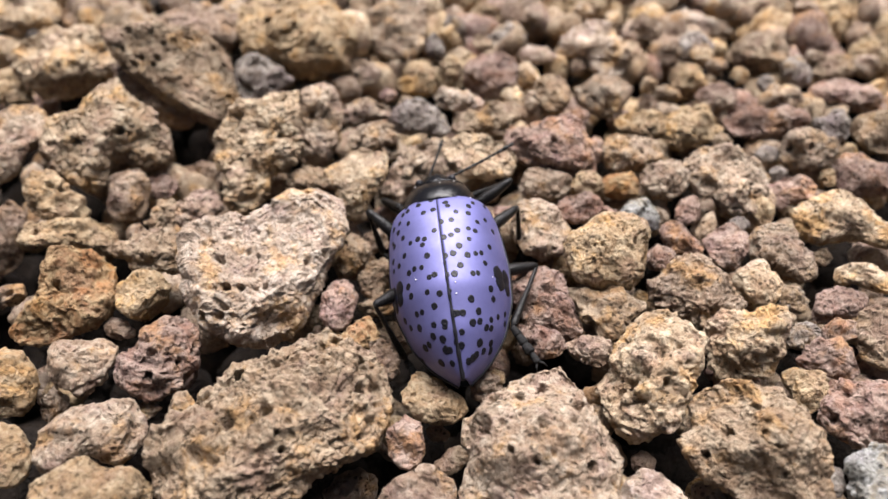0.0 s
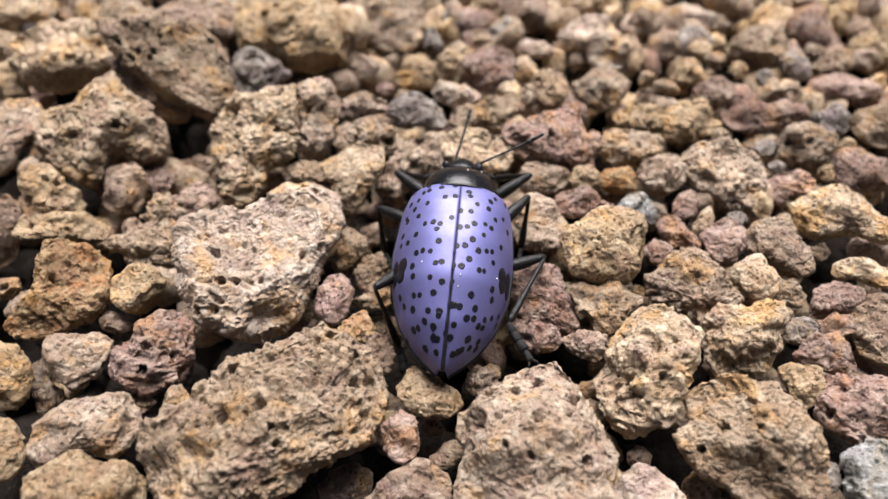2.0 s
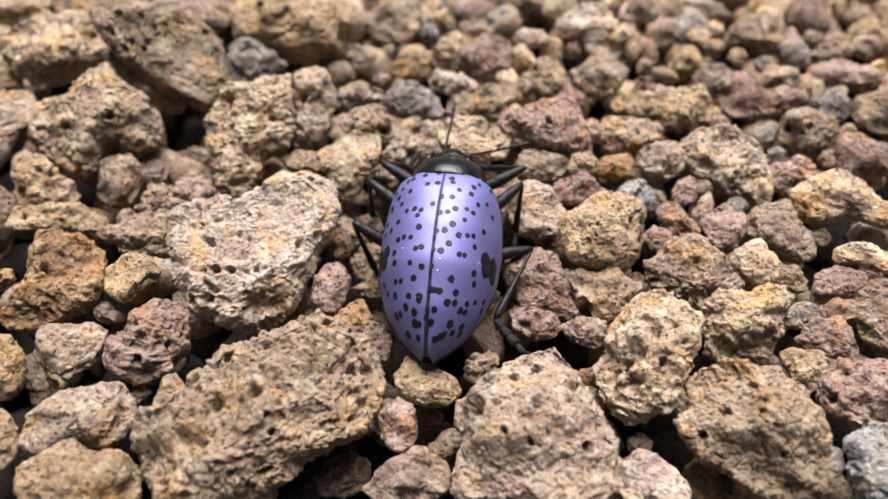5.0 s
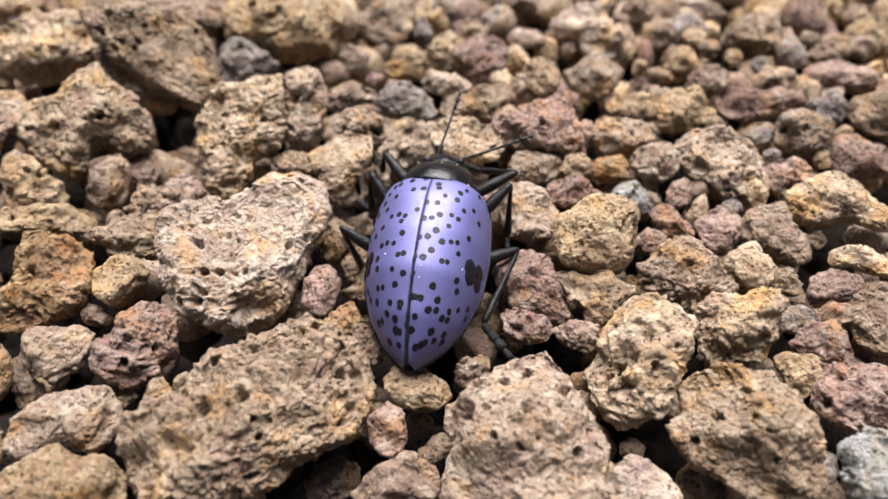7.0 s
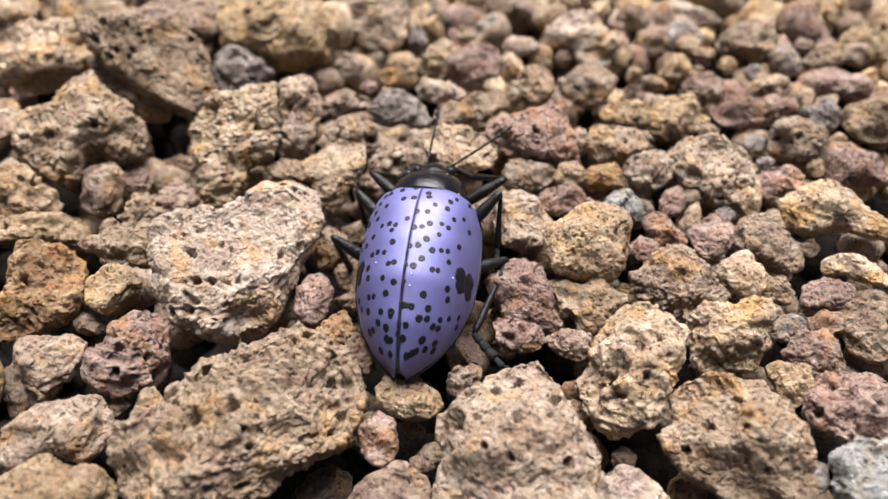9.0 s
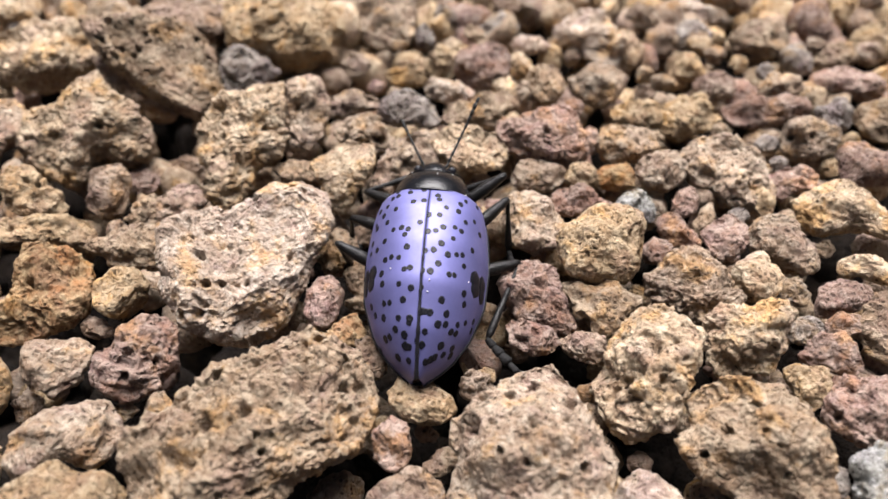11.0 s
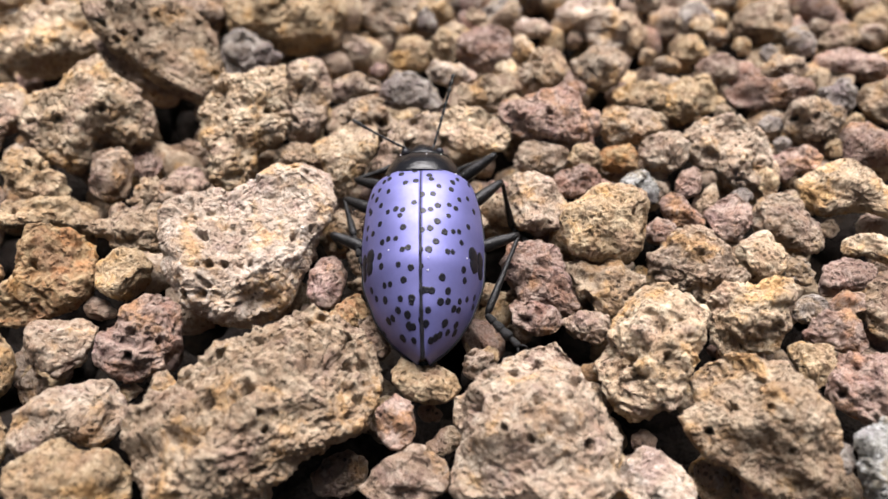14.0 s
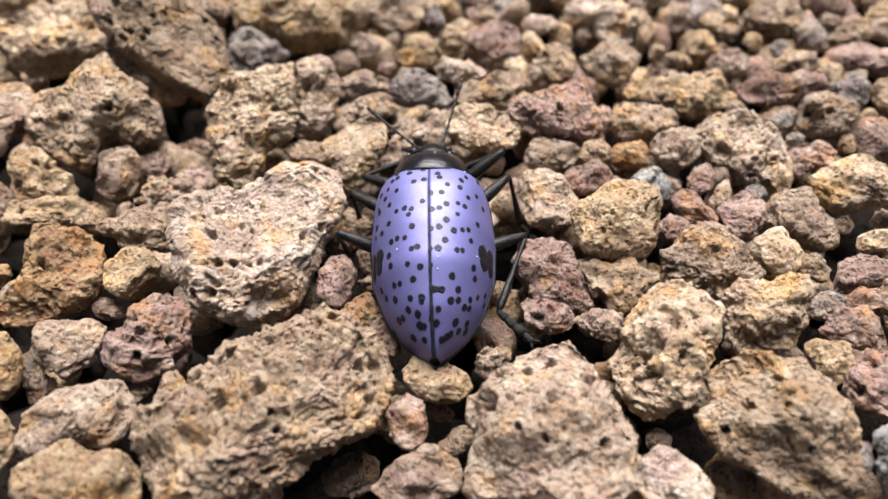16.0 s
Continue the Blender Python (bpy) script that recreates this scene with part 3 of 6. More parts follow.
stone("tan", (-5.50, -2.69, -4.00), (21, 8), (1.4, 1.5, 1.7, 1.8, 1.3, 1.1, 1.0, 1.0, 1.0, 1.0, 1.1, 1.4, 1.8, 1.7, 1.4, 1.2, 1.2, 1.1, 1.0, 1.0, 1.0, 1.2, 1.4, 1.3), 0.8, .8, .3, 829)
stone("ochre", (13.36, -1.31, 1.00), (24, -18), (3.0, 3.0, 3.2, 3.8, 3.9, 3.7, 3.5, 3.2, 3.0, 3.1, 3.2, 3.4, 3.5, 3.5, 3.4, 3.3, 3.2, 3.1, 3.1, 2.6, 2.9, 3.2, 3.3, 3.1), 2.8, .55, .4, 542, ((-0.7, -0.2, 0.18), (-0.6, -1.0, 0.13), (-1.2, -0.3, 0.14), (1.8, 0.9, 0.22),))
stone("pale", (27.83, -0.64, 0.20), (26, -34), (2.9, 2.6, 2.5, 1.9, 1.8, 2.0, 2.4, 2.5, 2.8, 2.8, 3.0, 3.0, 3.0, 2.9, 2.6, 1.9, 1.5, 1.5, 1.7, 2.2, 2.4, 2.6, 2.9, 3.1), 1.5, 1, .5, 500)
stone("tan", (-5.86, -0.55, -3.20), (22, 8), (1.5, 1.7, 1.7, 1.9, 2.2, 1.8, 1.7, 1.6, 1.5, 1.3, 1.3, 1.4, 1.6, 1.6, 1.6, 1.8, 1.7, 1.7, 1.5, 1.4, 1.4, 1.4, 1.3, 1.3), 1.1, .9, .4, 822)
stone("tan", (-23.78, -0.51, 0.10), (25, 30), (2.5, 2.3, 2.0, 1.8, 1.8, 1.9, 2.2, 2.3, 2.5, 2.9, 3.8, 2.6, 2.4, 2.2, 1.9, 1.7, 1.6, 1.5, 1.6, 2.1, 2.8, 2.9, 2.9, 2.9), 1.4, 1, .4, 745)
stone("red", (18.06, -0.22, -1.00), (24, -24), (1.3, 1.2, 1.3, 1.4, 1.3, 1.3, 1.4, 1.3, 1.2, 1.2, 1.2, 1.1, 1.2, 1.2, 1.3, 1.3, 1.3, 1.2, 1.1, 1.1, 1.0, 1.0, 1.1, 1.3), 0.9, .7, .3, 591)
stone("tan", (-8.03, 1.03, -2.40), (23, 11), (1.7, 1.9, 2.4, 2.3, 2.1, 1.9, 1.7, 1.6, 1.7, 1.5, 1.5, 1.6, 1.8, 1.8, 1.9, 2.0, 2.0, 1.9, 1.6, 1.5, 1.4, 1.3, 1.4, 1.5), 1.2, .9, .5, 815)
stone("red", (23.90, 1.04, -1.00), (25, -29), (1.7, 1.7, 1.7, 1.9, 2.2, 2.2, 2.3, 2.2, 2.0, 2.0, 1.8, 1.8, 1.9, 2.1, 1.8, 1.7, 1.7, 1.7, 1.9, 2.1, 2.0, 2.0, 1.8, 1.7), 1.1, .9, .4, 521)
stone("red", (20.00, 1.68, -0.80), (25, -25), (2.0, 1.5, 1.2, 1.1, 1.1, 1.2, 1.3, 1.6, 1.9, 1.9, 2.0, 1.9, 1.8, 1.5, 1.3, 1.3, 1.2, 1.2, 1.2, 1.3, 1.4, 1.7, 1.8, 2.0), 0.9, 1, .5, 598)
stone("ochre", (-31.42, 1.88, -0.60), (27, 36), (2.9, 2.2, 1.6, 1.4, 1.3, 1.3, 1.5, 1.8, 2.4, 3.8, 4.1, 4.2, 1.2, 0.9, 0.8, 0.7, 0.7, 0.8, 1.0, 1.3, 3.3, 3.8, 3.7, 3.3), 1.0, 1, .4, 759, ((-2.5, 1.5, 0.30),))
stone("pale", (8.08, 2.28, -0.30), (24, -10), (2.7, 2.9, 2.5, 2.2, 2.1, 2.3, 2.6, 3.0, 3.1, 3.1, 2.8, 2.7, 2.4, 2.3, 2.3, 2.3, 2.3, 2.3, 2.4, 2.6, 2.5, 2.7, 2.5, 2.6), 1.5, .9, .5, 577)
stone("straw", (33.95, 2.63, 0.40), (28, -38), (5.2, 5.1, 3.4, 2.6, 2.2, 2.2, 2.3, 2.6, 3.0, 3.2, 3.3, 3.5, 3.8, 4.4, 4.1, 3.8, 3.3, 2.5, 1.9, 1.6, 1.5, 1.5, 1.7, 2.7), 1.6, .7, .2, 479)
stone("tan", (22.61, 3.12, -1.00), (26, -27), (0.8, 0.8, 0.9, 1.0, 1.2, 1.4, 1.9, 1.4, 1.2, 1.0, 0.8, 0.8, 0.7, 0.8, 0.9, 1.1, 1.2, 1.3, 1.5, 1.3, 1.2, 1.0, 0.9, 0.8), 0.7, .5, .2, 528)
stone("red", (11.64, 4.71, -0.30), (25, -14), (2.0, 2.2, 2.0, 2.0, 1.7, 1.5, 1.4, 1.4, 1.4, 1.4, 1.6, 1.9, 2.0, 2.3, 2.0, 1.7, 1.4, 1.3, 1.3, 1.2, 1.2, 1.4, 1.6, 1.9), 1.0, .8, .3, 570)
stone("white", (17.38, 4.72, -0.80), (26, -21), (1.5, 1.3, 1.2, 1.3, 1.2, 1.2, 1.3, 1.5, 1.4, 1.5, 1.7, 1.8, 1.9, 1.9, 1.1, 0.9, 0.8, 0.8, 0.8, 1.0, 1.3, 1.8, 1.8, 1.7), 0.9, .6, .2, 549)
stone("red", (21.46, 5.13, -1.00), (26, -25), (1.1, 1.1, 1.2, 1.3, 1.3, 1.5, 1.8, 1.5, 1.3, 1.3, 1.2, 1.1, 1.1, 1.1, 1.1, 1.4, 1.3, 1.3, 1.4, 1.3, 1.2, 1.3, 1.2, 1.1), 0.9, .7, .3, 535)
stone("ochre", (-34.05, 5.61, 0.10), (29, 36), (1.7, 1.5, 1.4, 1.6, 1.9, 2.6, 3.4, 3.4, 2.9, 2.5, 2.3, 2.3, 2.3, 2.3, 2.1, 1.9, 1.7, 1.8, 2.0, 2.6, 3.4, 3.2, 2.5, 2.1), 1.2, 1.1, .5, 752, ((0.9, 0.2, 0.27), (0.2, 0.9, 0.27),))
stone("tan", (-24.72, 5.62, -1.50), (27, 28), (1.3, 1.3, 1.3, 1.4, 1.3, 1.2, 1.3, 1.3, 1.2, 1.2, 1.3, 1.4, 1.3, 1.2, 1.2, 1.2, 1.3, 1.1, 1.1, 1.2, 1.2, 1.1, 1.2, 1.4), 0.7, .9, .4, 787)
stone("brown", (-21.93, 6.02, -1.50), (26, 25), (2.2, 2.2, 2.2, 1.9, 1.9, 1.8, 1.7, 1.7, 1.6, 1.7, 1.8, 2.1, 2.1, 2.1, 2.3, 2.0, 1.8, 1.5, 1.4, 1.3, 1.4, 1.5, 1.8, 2.3), 1.1, .9, .4, 794)
stone("red", (30.95, 7.34, -0.80), (28, -32), (1.8, 2.1, 2.4, 2.5, 2.3, 1.9, 1.6, 1.6, 1.6, 1.6, 1.6, 1.7, 1.9, 2.0, 2.1, 2.0, 2.1, 2.0, 2.0, 1.5, 1.2, 1.2, 1.2, 1.4), 1.1, .6, .3, 465)
stone("straw", (-7.74, 7.50, 0.40), (26, 9), (2.5, 2.9, 3.5, 3.5, 3.4, 3.4, 3.0, 2.8, 2.8, 2.9, 3.1, 2.6, 2.3, 2.1, 2.2, 2.5, 3.2, 3.6, 3.3, 2.8, 2.0, 1.8, 1.9, 2.2), 1.7, .6, .2, 192)
stone("brown", (-28.71, 7.74, -1.80), (28, 30), (2.2, 2.3, 2.5, 2.8, 2.7, 2.8, 2.7, 2.8, 2.1, 1.8, 1.7, 1.8, 2.2, 2.4, 2.4, 2.4, 2.5, 2.4, 2.3, 2.2, 2.0, 1.9, 1.9, 2.0), 1.4, .8, .3, 780)
stone("ochre", (12.93, 7.90, -0.50), (26, -15), (1.4, 1.3, 1.3, 1.3, 1.3, 1.4, 1.6, 1.4, 1.4, 1.4, 1.4, 1.3, 1.4, 1.5, 1.4, 1.3, 1.3, 1.2, 1.1, 1.2, 1.3, 1.3, 1.4, 1.6), 1.1, .4, .1, 556)
stone("pale", (25.26, 7.93, 0.10), (28, -27), (3.7, 3.4, 3.3, 3.2, 3.1, 3.0, 3.1, 3.1, 3.4, 3.7, 4.0, 4.2, 4.2, 3.6, 3.3, 2.8, 2.4, 2.1, 2.2, 3.1, 3.3, 3.7, 3.9, 3.8), 1.8, 1, .8, 332)
stone("pale", (19.83, 8.06, 0.00), (27, -22), (2.0, 2.1, 2.2, 2.2, 2.2, 2.2, 2.0, 1.9, 1.9, 1.8, 1.9, 2.0, 2.1, 2.2, 2.1, 2.0, 1.9, 1.8, 1.9, 1.9, 1.7, 1.7, 1.7, 1.8), 1.4, .9, .5, 325)
stone("rust", (15.96, 8.15, -1.00), (26, -18), (1.7, 1.7, 1.7, 1.5, 1.5, 1.5, 1.3, 1.3, 1.3, 1.4, 1.5, 1.6, 1.8, 1.7, 1.6, 1.6, 1.3, 1.2, 1.1, 1.2, 1.1, 1.2, 1.4, 1.8), 1.0, .4, .1, 563)
stone("pale", (9.13, 8.34, -1.00), (26, -10), (2.6, 2.6, 2.4, 2.0, 1.7, 1.6, 1.6, 1.6, 1.7, 1.8, 2.2, 2.2, 2.4, 2.5, 2.2, 2.1, 1.7, 1.5, 1.4, 1.5, 1.5, 1.6, 1.8, 2.2), 1.1, .8, .3, 584)
stone("red", (38.35, 9.36, -1.00), (30, -37), (3.5, 2.9, 2.6, 2.4, 2.1, 1.9, 1.9, 2.0, 2.3, 2.4, 2.8, 2.8, 2.8, 2.8, 2.5, 2.4, 2.3, 2.0, 1.9, 1.8, 1.7, 1.8, 2.1, 2.6), 1.4, .5, .2, 472)
stone("tan", (-12.42, 9.62, -1.50), (26, 14), (2.2, 2.0, 1.6, 1.4, 1.2, 1.1, 1.1, 1.1, 1.3, 1.5, 1.9, 2.3, 2.2, 1.9, 1.4, 1.1, 1.0, 1.0, 1.0, 1.0, 1.2, 1.5, 2.0, 2.0), 0.9, .9, .5, 199)
stone("pale", (-2.77, 10.29, -1.30), (26, 3), (3.1, 4.0, 4.4, 4.6, 3.8, 3.1, 2.6, 2.4, 2.3, 2.1, 1.9, 1.8, 2.1, 3.0, 4.5, 4.6, 3.7, 2.5, 1.8, 1.5, 1.3, 1.3, 1.5, 2.0), 1.4, 1, .5, 206)
stone("straw", (3.33, 10.84, 0.10), (27, -4), (3.4, 3.2, 3.1, 2.4, 2.1, 2.0, 2.0, 2.1, 2.4, 3.1, 3.3, 3.7, 3.3, 3.0, 2.6, 2.3, 2.1, 1.9, 1.9, 2.0, 2.2, 2.6, 3.1, 3.4), 1.6, .8, .5, 213)
stone("straw", (-17.23, 11.58, 0.30), (28, 18), (3.8, 4.2, 5.6, 7.2, 6.0, 5.0, 4.8, 4.5, 4.1, 4.3, 4.2, 3.9, 4.0, 3.5, 3.5, 5.3, 6.3, 6.0, 4.3, 2.7, 2.6, 3.0, 3.4, 3.6), 2.4, 1.1, .6, 143, ((2.4, 0.3, 0.31), (-1.4, 0.9, 0.30),))
stone("pale", (33.59, 11.87, 0.00), (30, -32), (2.5, 2.5, 2.6, 2.5, 2.4, 2.4, 2.3, 2.5, 2.3, 2.1, 2.2, 2.3, 2.4, 2.6, 2.5, 2.5, 2.3, 2.2, 2.0, 1.9, 1.9, 2.0, 2.1, 2.3), 1.5, .9, .6, 353, ((-1.5, -0.8, 0.34), (0.2, 0.1, 0.29),))
stone("pale", (17.31, 11.87, -0.50), (28, -18), (3.0, 2.9, 2.9, 2.4, 2.1, 2.0, 1.9, 1.9, 2.1, 2.2, 2.6, 2.6, 2.6, 2.6, 2.6, 2.6, 2.3, 1.9, 1.6, 1.5, 1.6, 1.8, 2.2, 2.5), 1.4, 1, .6, 311)
stone("red", (10.03, 12.13, 0.50), (28, -11), (4.1, 3.6, 3.4, 3.4, 3.4, 3.1, 2.7, 2.6, 2.7, 3.1, 3.6, 4.2, 4.2, 4.1, 4.1, 3.1, 2.5, 2.2, 2.1, 2.1, 2.3, 2.7, 3.9, 4.5), 1.9, 1.1, .7, 304, ((-0.0, -0.2, 0.31),))
stone("pale", (-40.67, 12.95, -0.00), (31, 37), (3.5, 4.1, 4.5, 3.9, 3.7, 3.4, 3.5, 2.9, 2.5, 2.4, 2.4, 2.6, 2.9, 3.1, 3.6, 4.5, 4.0, 3.1, 2.2, 1.8, 1.7, 1.7, 2.1, 2.9), 1.5, .7, .3, 773)
stone("straw", (-31.70, 13.09, 0.20), (30, 30), (4.8, 4.7, 5.0, 5.6, 6.4, 5.5, 4.2, 3.8, 4.7, 5.4, 5.5, 5.8, 5.6, 5.1, 5.0, 5.1, 5.3, 3.7, 2.8, 2.5, 4.9, 6.1, 6.2, 5.6), 2.7, 1, .5, 766, ((1.5, -0.5, 0.45), (-2.5, 0.2, 0.34), (1.4, -2.6, 0.45),))
stone("pale", (-6.26, 13.49, -0.50), (28, 7), (2.2, 1.7, 1.5, 1.6, 1.8, 2.0, 2.3, 2.2, 2.3, 2.6, 2.8, 3.1, 2.9, 2.1, 1.4, 1.2, 1.2, 1.2, 1.5, 2.0, 2.3, 2.7, 3.2, 2.9), 1.3, 1, .6, 178, ((1.4, -0.9, 0.43), (-2.2, 0.5, 0.32),))
stone("pale", (-11.95, 15.25, 0.10), (28, 12), (2.5, 2.6, 3.0, 3.5, 4.2, 4.6, 4.4, 4.0, 3.3, 2.5, 2.1, 2.0, 2.0, 2.1, 2.5, 3.1, 4.1, 4.3, 4.0, 3.2, 2.6, 2.3, 2.2, 2.2), 2.1, .9, .5, 150, ((-0.5, 0.4, 0.32),))
stone("tan", (42.15, 15.40, -1.00), (31, -37), (2.5, 2.3, 2.3, 2.4, 2.8, 2.8, 2.4, 2.2, 2.1, 2.2, 2.4, 2.7, 2.7, 2.9, 2.7, 2.4, 2.3, 2.0, 2.0, 2.0, 2.1, 2.2, 2.6, 2.9), 1.5, .6, .3, 409)
stone("ochre", (23.45, 15.93, -1.00), (29, -22), (2.9, 3.6, 3.3, 2.9, 2.7, 2.4, 2.2, 2.1, 2.0, 2.1, 2.3, 2.7, 3.5, 3.3, 3.0, 2.5, 2.3, 2.2, 2.3, 2.2, 1.9, 1.9, 2.0, 2.4), 1.5, .9, .5, 346)
stone("grey", (37.67, 16.01, -1.00), (31, -33), (1.5, 1.4, 1.5, 1.7, 1.7, 1.9, 2.2, 2.0, 1.7, 1.5, 1.5, 1.6, 1.9, 1.6, 1.5, 1.5, 1.6, 1.6, 1.6, 1.8, 1.8, 1.6, 1.6, 1.6), 1.2, .5, .2, 402)
stone("grey", (-2.26, 16.10, 0.00), (28, 2), (2.6, 2.4, 2.1, 2.0, 1.9, 1.9, 1.9, 2.1, 2.2, 2.3, 2.6, 2.8, 3.1, 2.9, 2.4, 1.8, 1.4, 1.2, 1.2, 1.3, 1.5, 2.5, 3.0, 3.1), 1.3, .8, .3, 185)
stone("ochre", (19.42, 16.50, -1.00), (29, -19), (2.8, 2.7, 2.7, 2.1, 1.6, 1.4, 1.3, 1.3, 1.4, 1.6, 1.9, 2.4, 2.8, 2.8, 2.5, 1.8, 1.4, 1.2, 1.2, 1.2, 1.3, 1.6, 2.0, 2.3), 1.1, .8, .5, 318)
stone("tan", (4.47, 16.89, -0.80), (28, -4), (2.4, 3.9, 3.7, 3.3, 2.6, 2.0, 1.7, 1.4, 1.3, 1.2, 1.5, 2.1, 3.5, 4.0, 3.2, 2.3, 2.0, 1.8, 1.8, 1.8, 1.8, 2.1, 2.0, 2.1), 1.4, 1, .5, 227)
stone("red", (31.51, 16.94, -1.00), (30, -28), (2.8, 3.7, 4.1, 3.5, 2.9, 2.0, 1.6, 1.4, 1.3, 1.5, 1.7, 2.3, 3.2, 4.2, 3.7, 3.2, 2.4, 2.1, 1.7, 1.6, 1.5, 1.6, 1.8, 2.1), 1.4, .8, .4, 339)
stone("pale", (-7.88, 17.83, -0.60), (29, 8), (3.2, 2.4, 1.9, 1.6, 1.4, 1.3, 1.2, 1.3, 1.5, 1.7, 2.1, 2.6, 2.5, 2.6, 2.3, 1.8, 1.2, 1.0, 0.9, 0.9, 1.0, 1.2, 1.6, 2.6), 1.0, .9, .4, 171)
stone("cream", (1.41, 19.58, -0.50), (29, -1), (2.7, 2.0, 1.7, 1.3, 1.2, 1.1, 1.1, 1.2, 1.4, 1.6, 2.1, 2.8, 2.3, 2.1, 1.6, 1.3, 1.2, 1.1, 1.0, 1.1, 1.2, 1.5, 2.1, 2.4), 1.0, .8, .3, 220)
# added brown piece that stands for the shaded underside of the tan slab
stone("brown", (-28.90, 19.86, -0.40), (31, 25), (1.3, 1.1, 1.0, 1.0, 1.2, 1.5, 2.2, 4.6, 5.7, 3.3, 2.3, 1.8, 1.6, 1.5, 1.5, 1.6, 1.7, 2.0, 2.8, 3.8, 4.6, 4.5, 2.5, 1.6), 1.7, .8, .3, 955)
stone("pale", (15.94, 20.20, -0.50), (30, -15), (2.5, 2.7, 3.1, 2.7, 2.6, 2.3, 2.2, 2.3, 2.2, 2.2, 2.3, 2.5, 3.0, 2.7, 2.4, 2.3, 2.2, 2.2, 2.3, 2.1, 2.1, 2.1, 2.1, 2.2), 1.7, .8, .5, 290)
stone("pale", (33.33, 20.37, -1.00), (31, -28), (2.0, 2.8, 2.4, 1.9, 1.6, 1.4, 1.4, 1.5, 1.4, 1.3, 1.4, 1.5, 1.7, 2.0, 2.7, 2.4, 1.4, 1.1, 0.9, 0.9, 0.9, 1.0, 1.2, 1.5), 1.0, .7, .3, 367)
stone("brown", (27.70, 20.95, -1.50), (31, -24), (2.3, 2.1, 2.1, 1.9, 1.7, 1.7, 1.7, 1.6, 1.6, 1.7, 1.9, 1.9, 2.0, 2.3, 2.0, 1.9, 1.8, 1.5, 1.3, 1.3, 1.4, 1.5, 1.6, 2.0), 1.2, .8, .4, 423)
stone("tan", (-25.77, 21.01, 2.00), (32, 22), (4.7, 4.5, 4.3, 4.5, 4.5, 4.6, 4.9, 5.4, 6.6, 8.0, 6.0, 4.8, 4.1, 3.6, 3.4, 3.3, 3.5, 4.0, 4.9, 6.3, 6.7, 6.3, 5.3, 4.9), 3.0, .5, 1.4, 122, cuts=((0.1, -0.1, 1.0, 0.4), (-0.6, -0.75, 0.2, 0.86)))
stone("tan", (11.00, 21.11, -1.00), (30, -10), (1.9, 1.9, 1.8, 1.9, 2.0, 2.0, 1.9, 2.0, 2.2, 2.1, 2.2, 2.1, 1.8, 1.7, 1.6, 1.6, 1.8, 1.9, 1.9, 2.0, 1.9, 1.9, 1.9, 1.8), 1.3, .8, .3, 297)
stone("red", (40.69, 21.41, -1.50), (32, -33), (3.4, 3.5, 3.1, 2.5, 2.0, 1.7, 1.6, 1.6, 1.7, 1.8, 2.0, 2.5, 3.1, 3.6, 3.3, 2.4, 1.5, 1.2, 1.2, 1.2, 1.3, 1.6, 2.1, 2.6), 1.5, .5, .1, 360)
stone("red", (4.95, 23.84, -1.00), (30, -4), (2.9, 2.9, 3.1, 3.3, 3.0, 2.9, 2.7, 2.7, 2.9, 3.0, 2.8, 2.9, 3.0, 2.9, 2.9, 2.8, 2.8, 2.6, 2.6, 2.5, 2.5, 2.6, 2.8, 2.7), 2.0, .8, .4, 234)
stone("ochre", (25.55, 23.97, -1.30), (31, -21), (1.8, 1.5, 1.4, 1.4, 1.4, 1.5, 1.7, 1.7, 1.6, 1.6, 1.5, 1.4, 1.4, 1.5, 1.7, 1.6, 1.6, 1.4, 1.3, 1.3, 1.3, 1.3, 1.5, 1.7), 1.0, .5, .2, 416)
stone("ochre", (0.86, 24.35, -1.00), (30, -1), (1.6, 1.7, 1.9, 2.1, 2.0, 2.0, 2.1, 1.8, 1.7, 1.8, 1.8, 1.7, 1.7, 1.7, 1.7, 1.7, 1.8, 1.8, 1.8, 1.8, 1.7, 1.6, 1.5, 1.5), 1.2, .8, .3, 241)
stone("straw", (-39.15, 24.81, 0.00), (33, 31), (5.1, 5.2, 4.7, 3.9, 3.6, 3.9, 3.9, 3.8, 4.2, 4.7, 5.2, 4.8, 4.5, 4.3, 4.2, 4.0, 3.7, 3.5, 3.5, 3.5, 3.5, 4.2, 4.8, 5.0), 2.5, .8, .5, 108, cuts=((0.0, 0.3, 1.0, 0.7), (0.1, -0.9, 0.45, 0.75)))
stone("grey", (-19.34, 24.82, -2.00), (31, 16), (2.8, 2.5, 2.4, 2.4, 2.7, 2.6, 2.6, 2.8, 3.0, 3.0, 2.8, 2.6, 2.5, 2.5, 2.8, 2.7, 2.8, 2.3, 2.0, 2.0, 2.2, 2.5, 3.0, 3.4), 1.3, .8, .5, 136)
stone("pale", (-8.04, 25.67, -2.00), (30, 7), (1.4, 1.3, 1.3, 1.3, 1.4, 1.3, 1.3, 1.4, 1.4, 1.4, 1.5, 1.6, 1.3, 1.2, 1.2, 1.2, 1.4, 1.2, 1.2, 1.2, 1.4, 1.3, 1.3, 1.4), 0.8, .6, .2, 164)
stone("grey", (37.27, 25.95, -2.00), (32, -29), (1.6, 1.5, 1.4, 1.4, 1.4, 1.5, 1.8, 1.9, 2.0, 1.9, 1.8, 1.7, 1.8, 1.5, 1.4, 1.4, 1.4, 1.4, 1.5, 1.7, 1.7, 1.7, 2.0, 1.8), 1.3, .4, .1, 374)
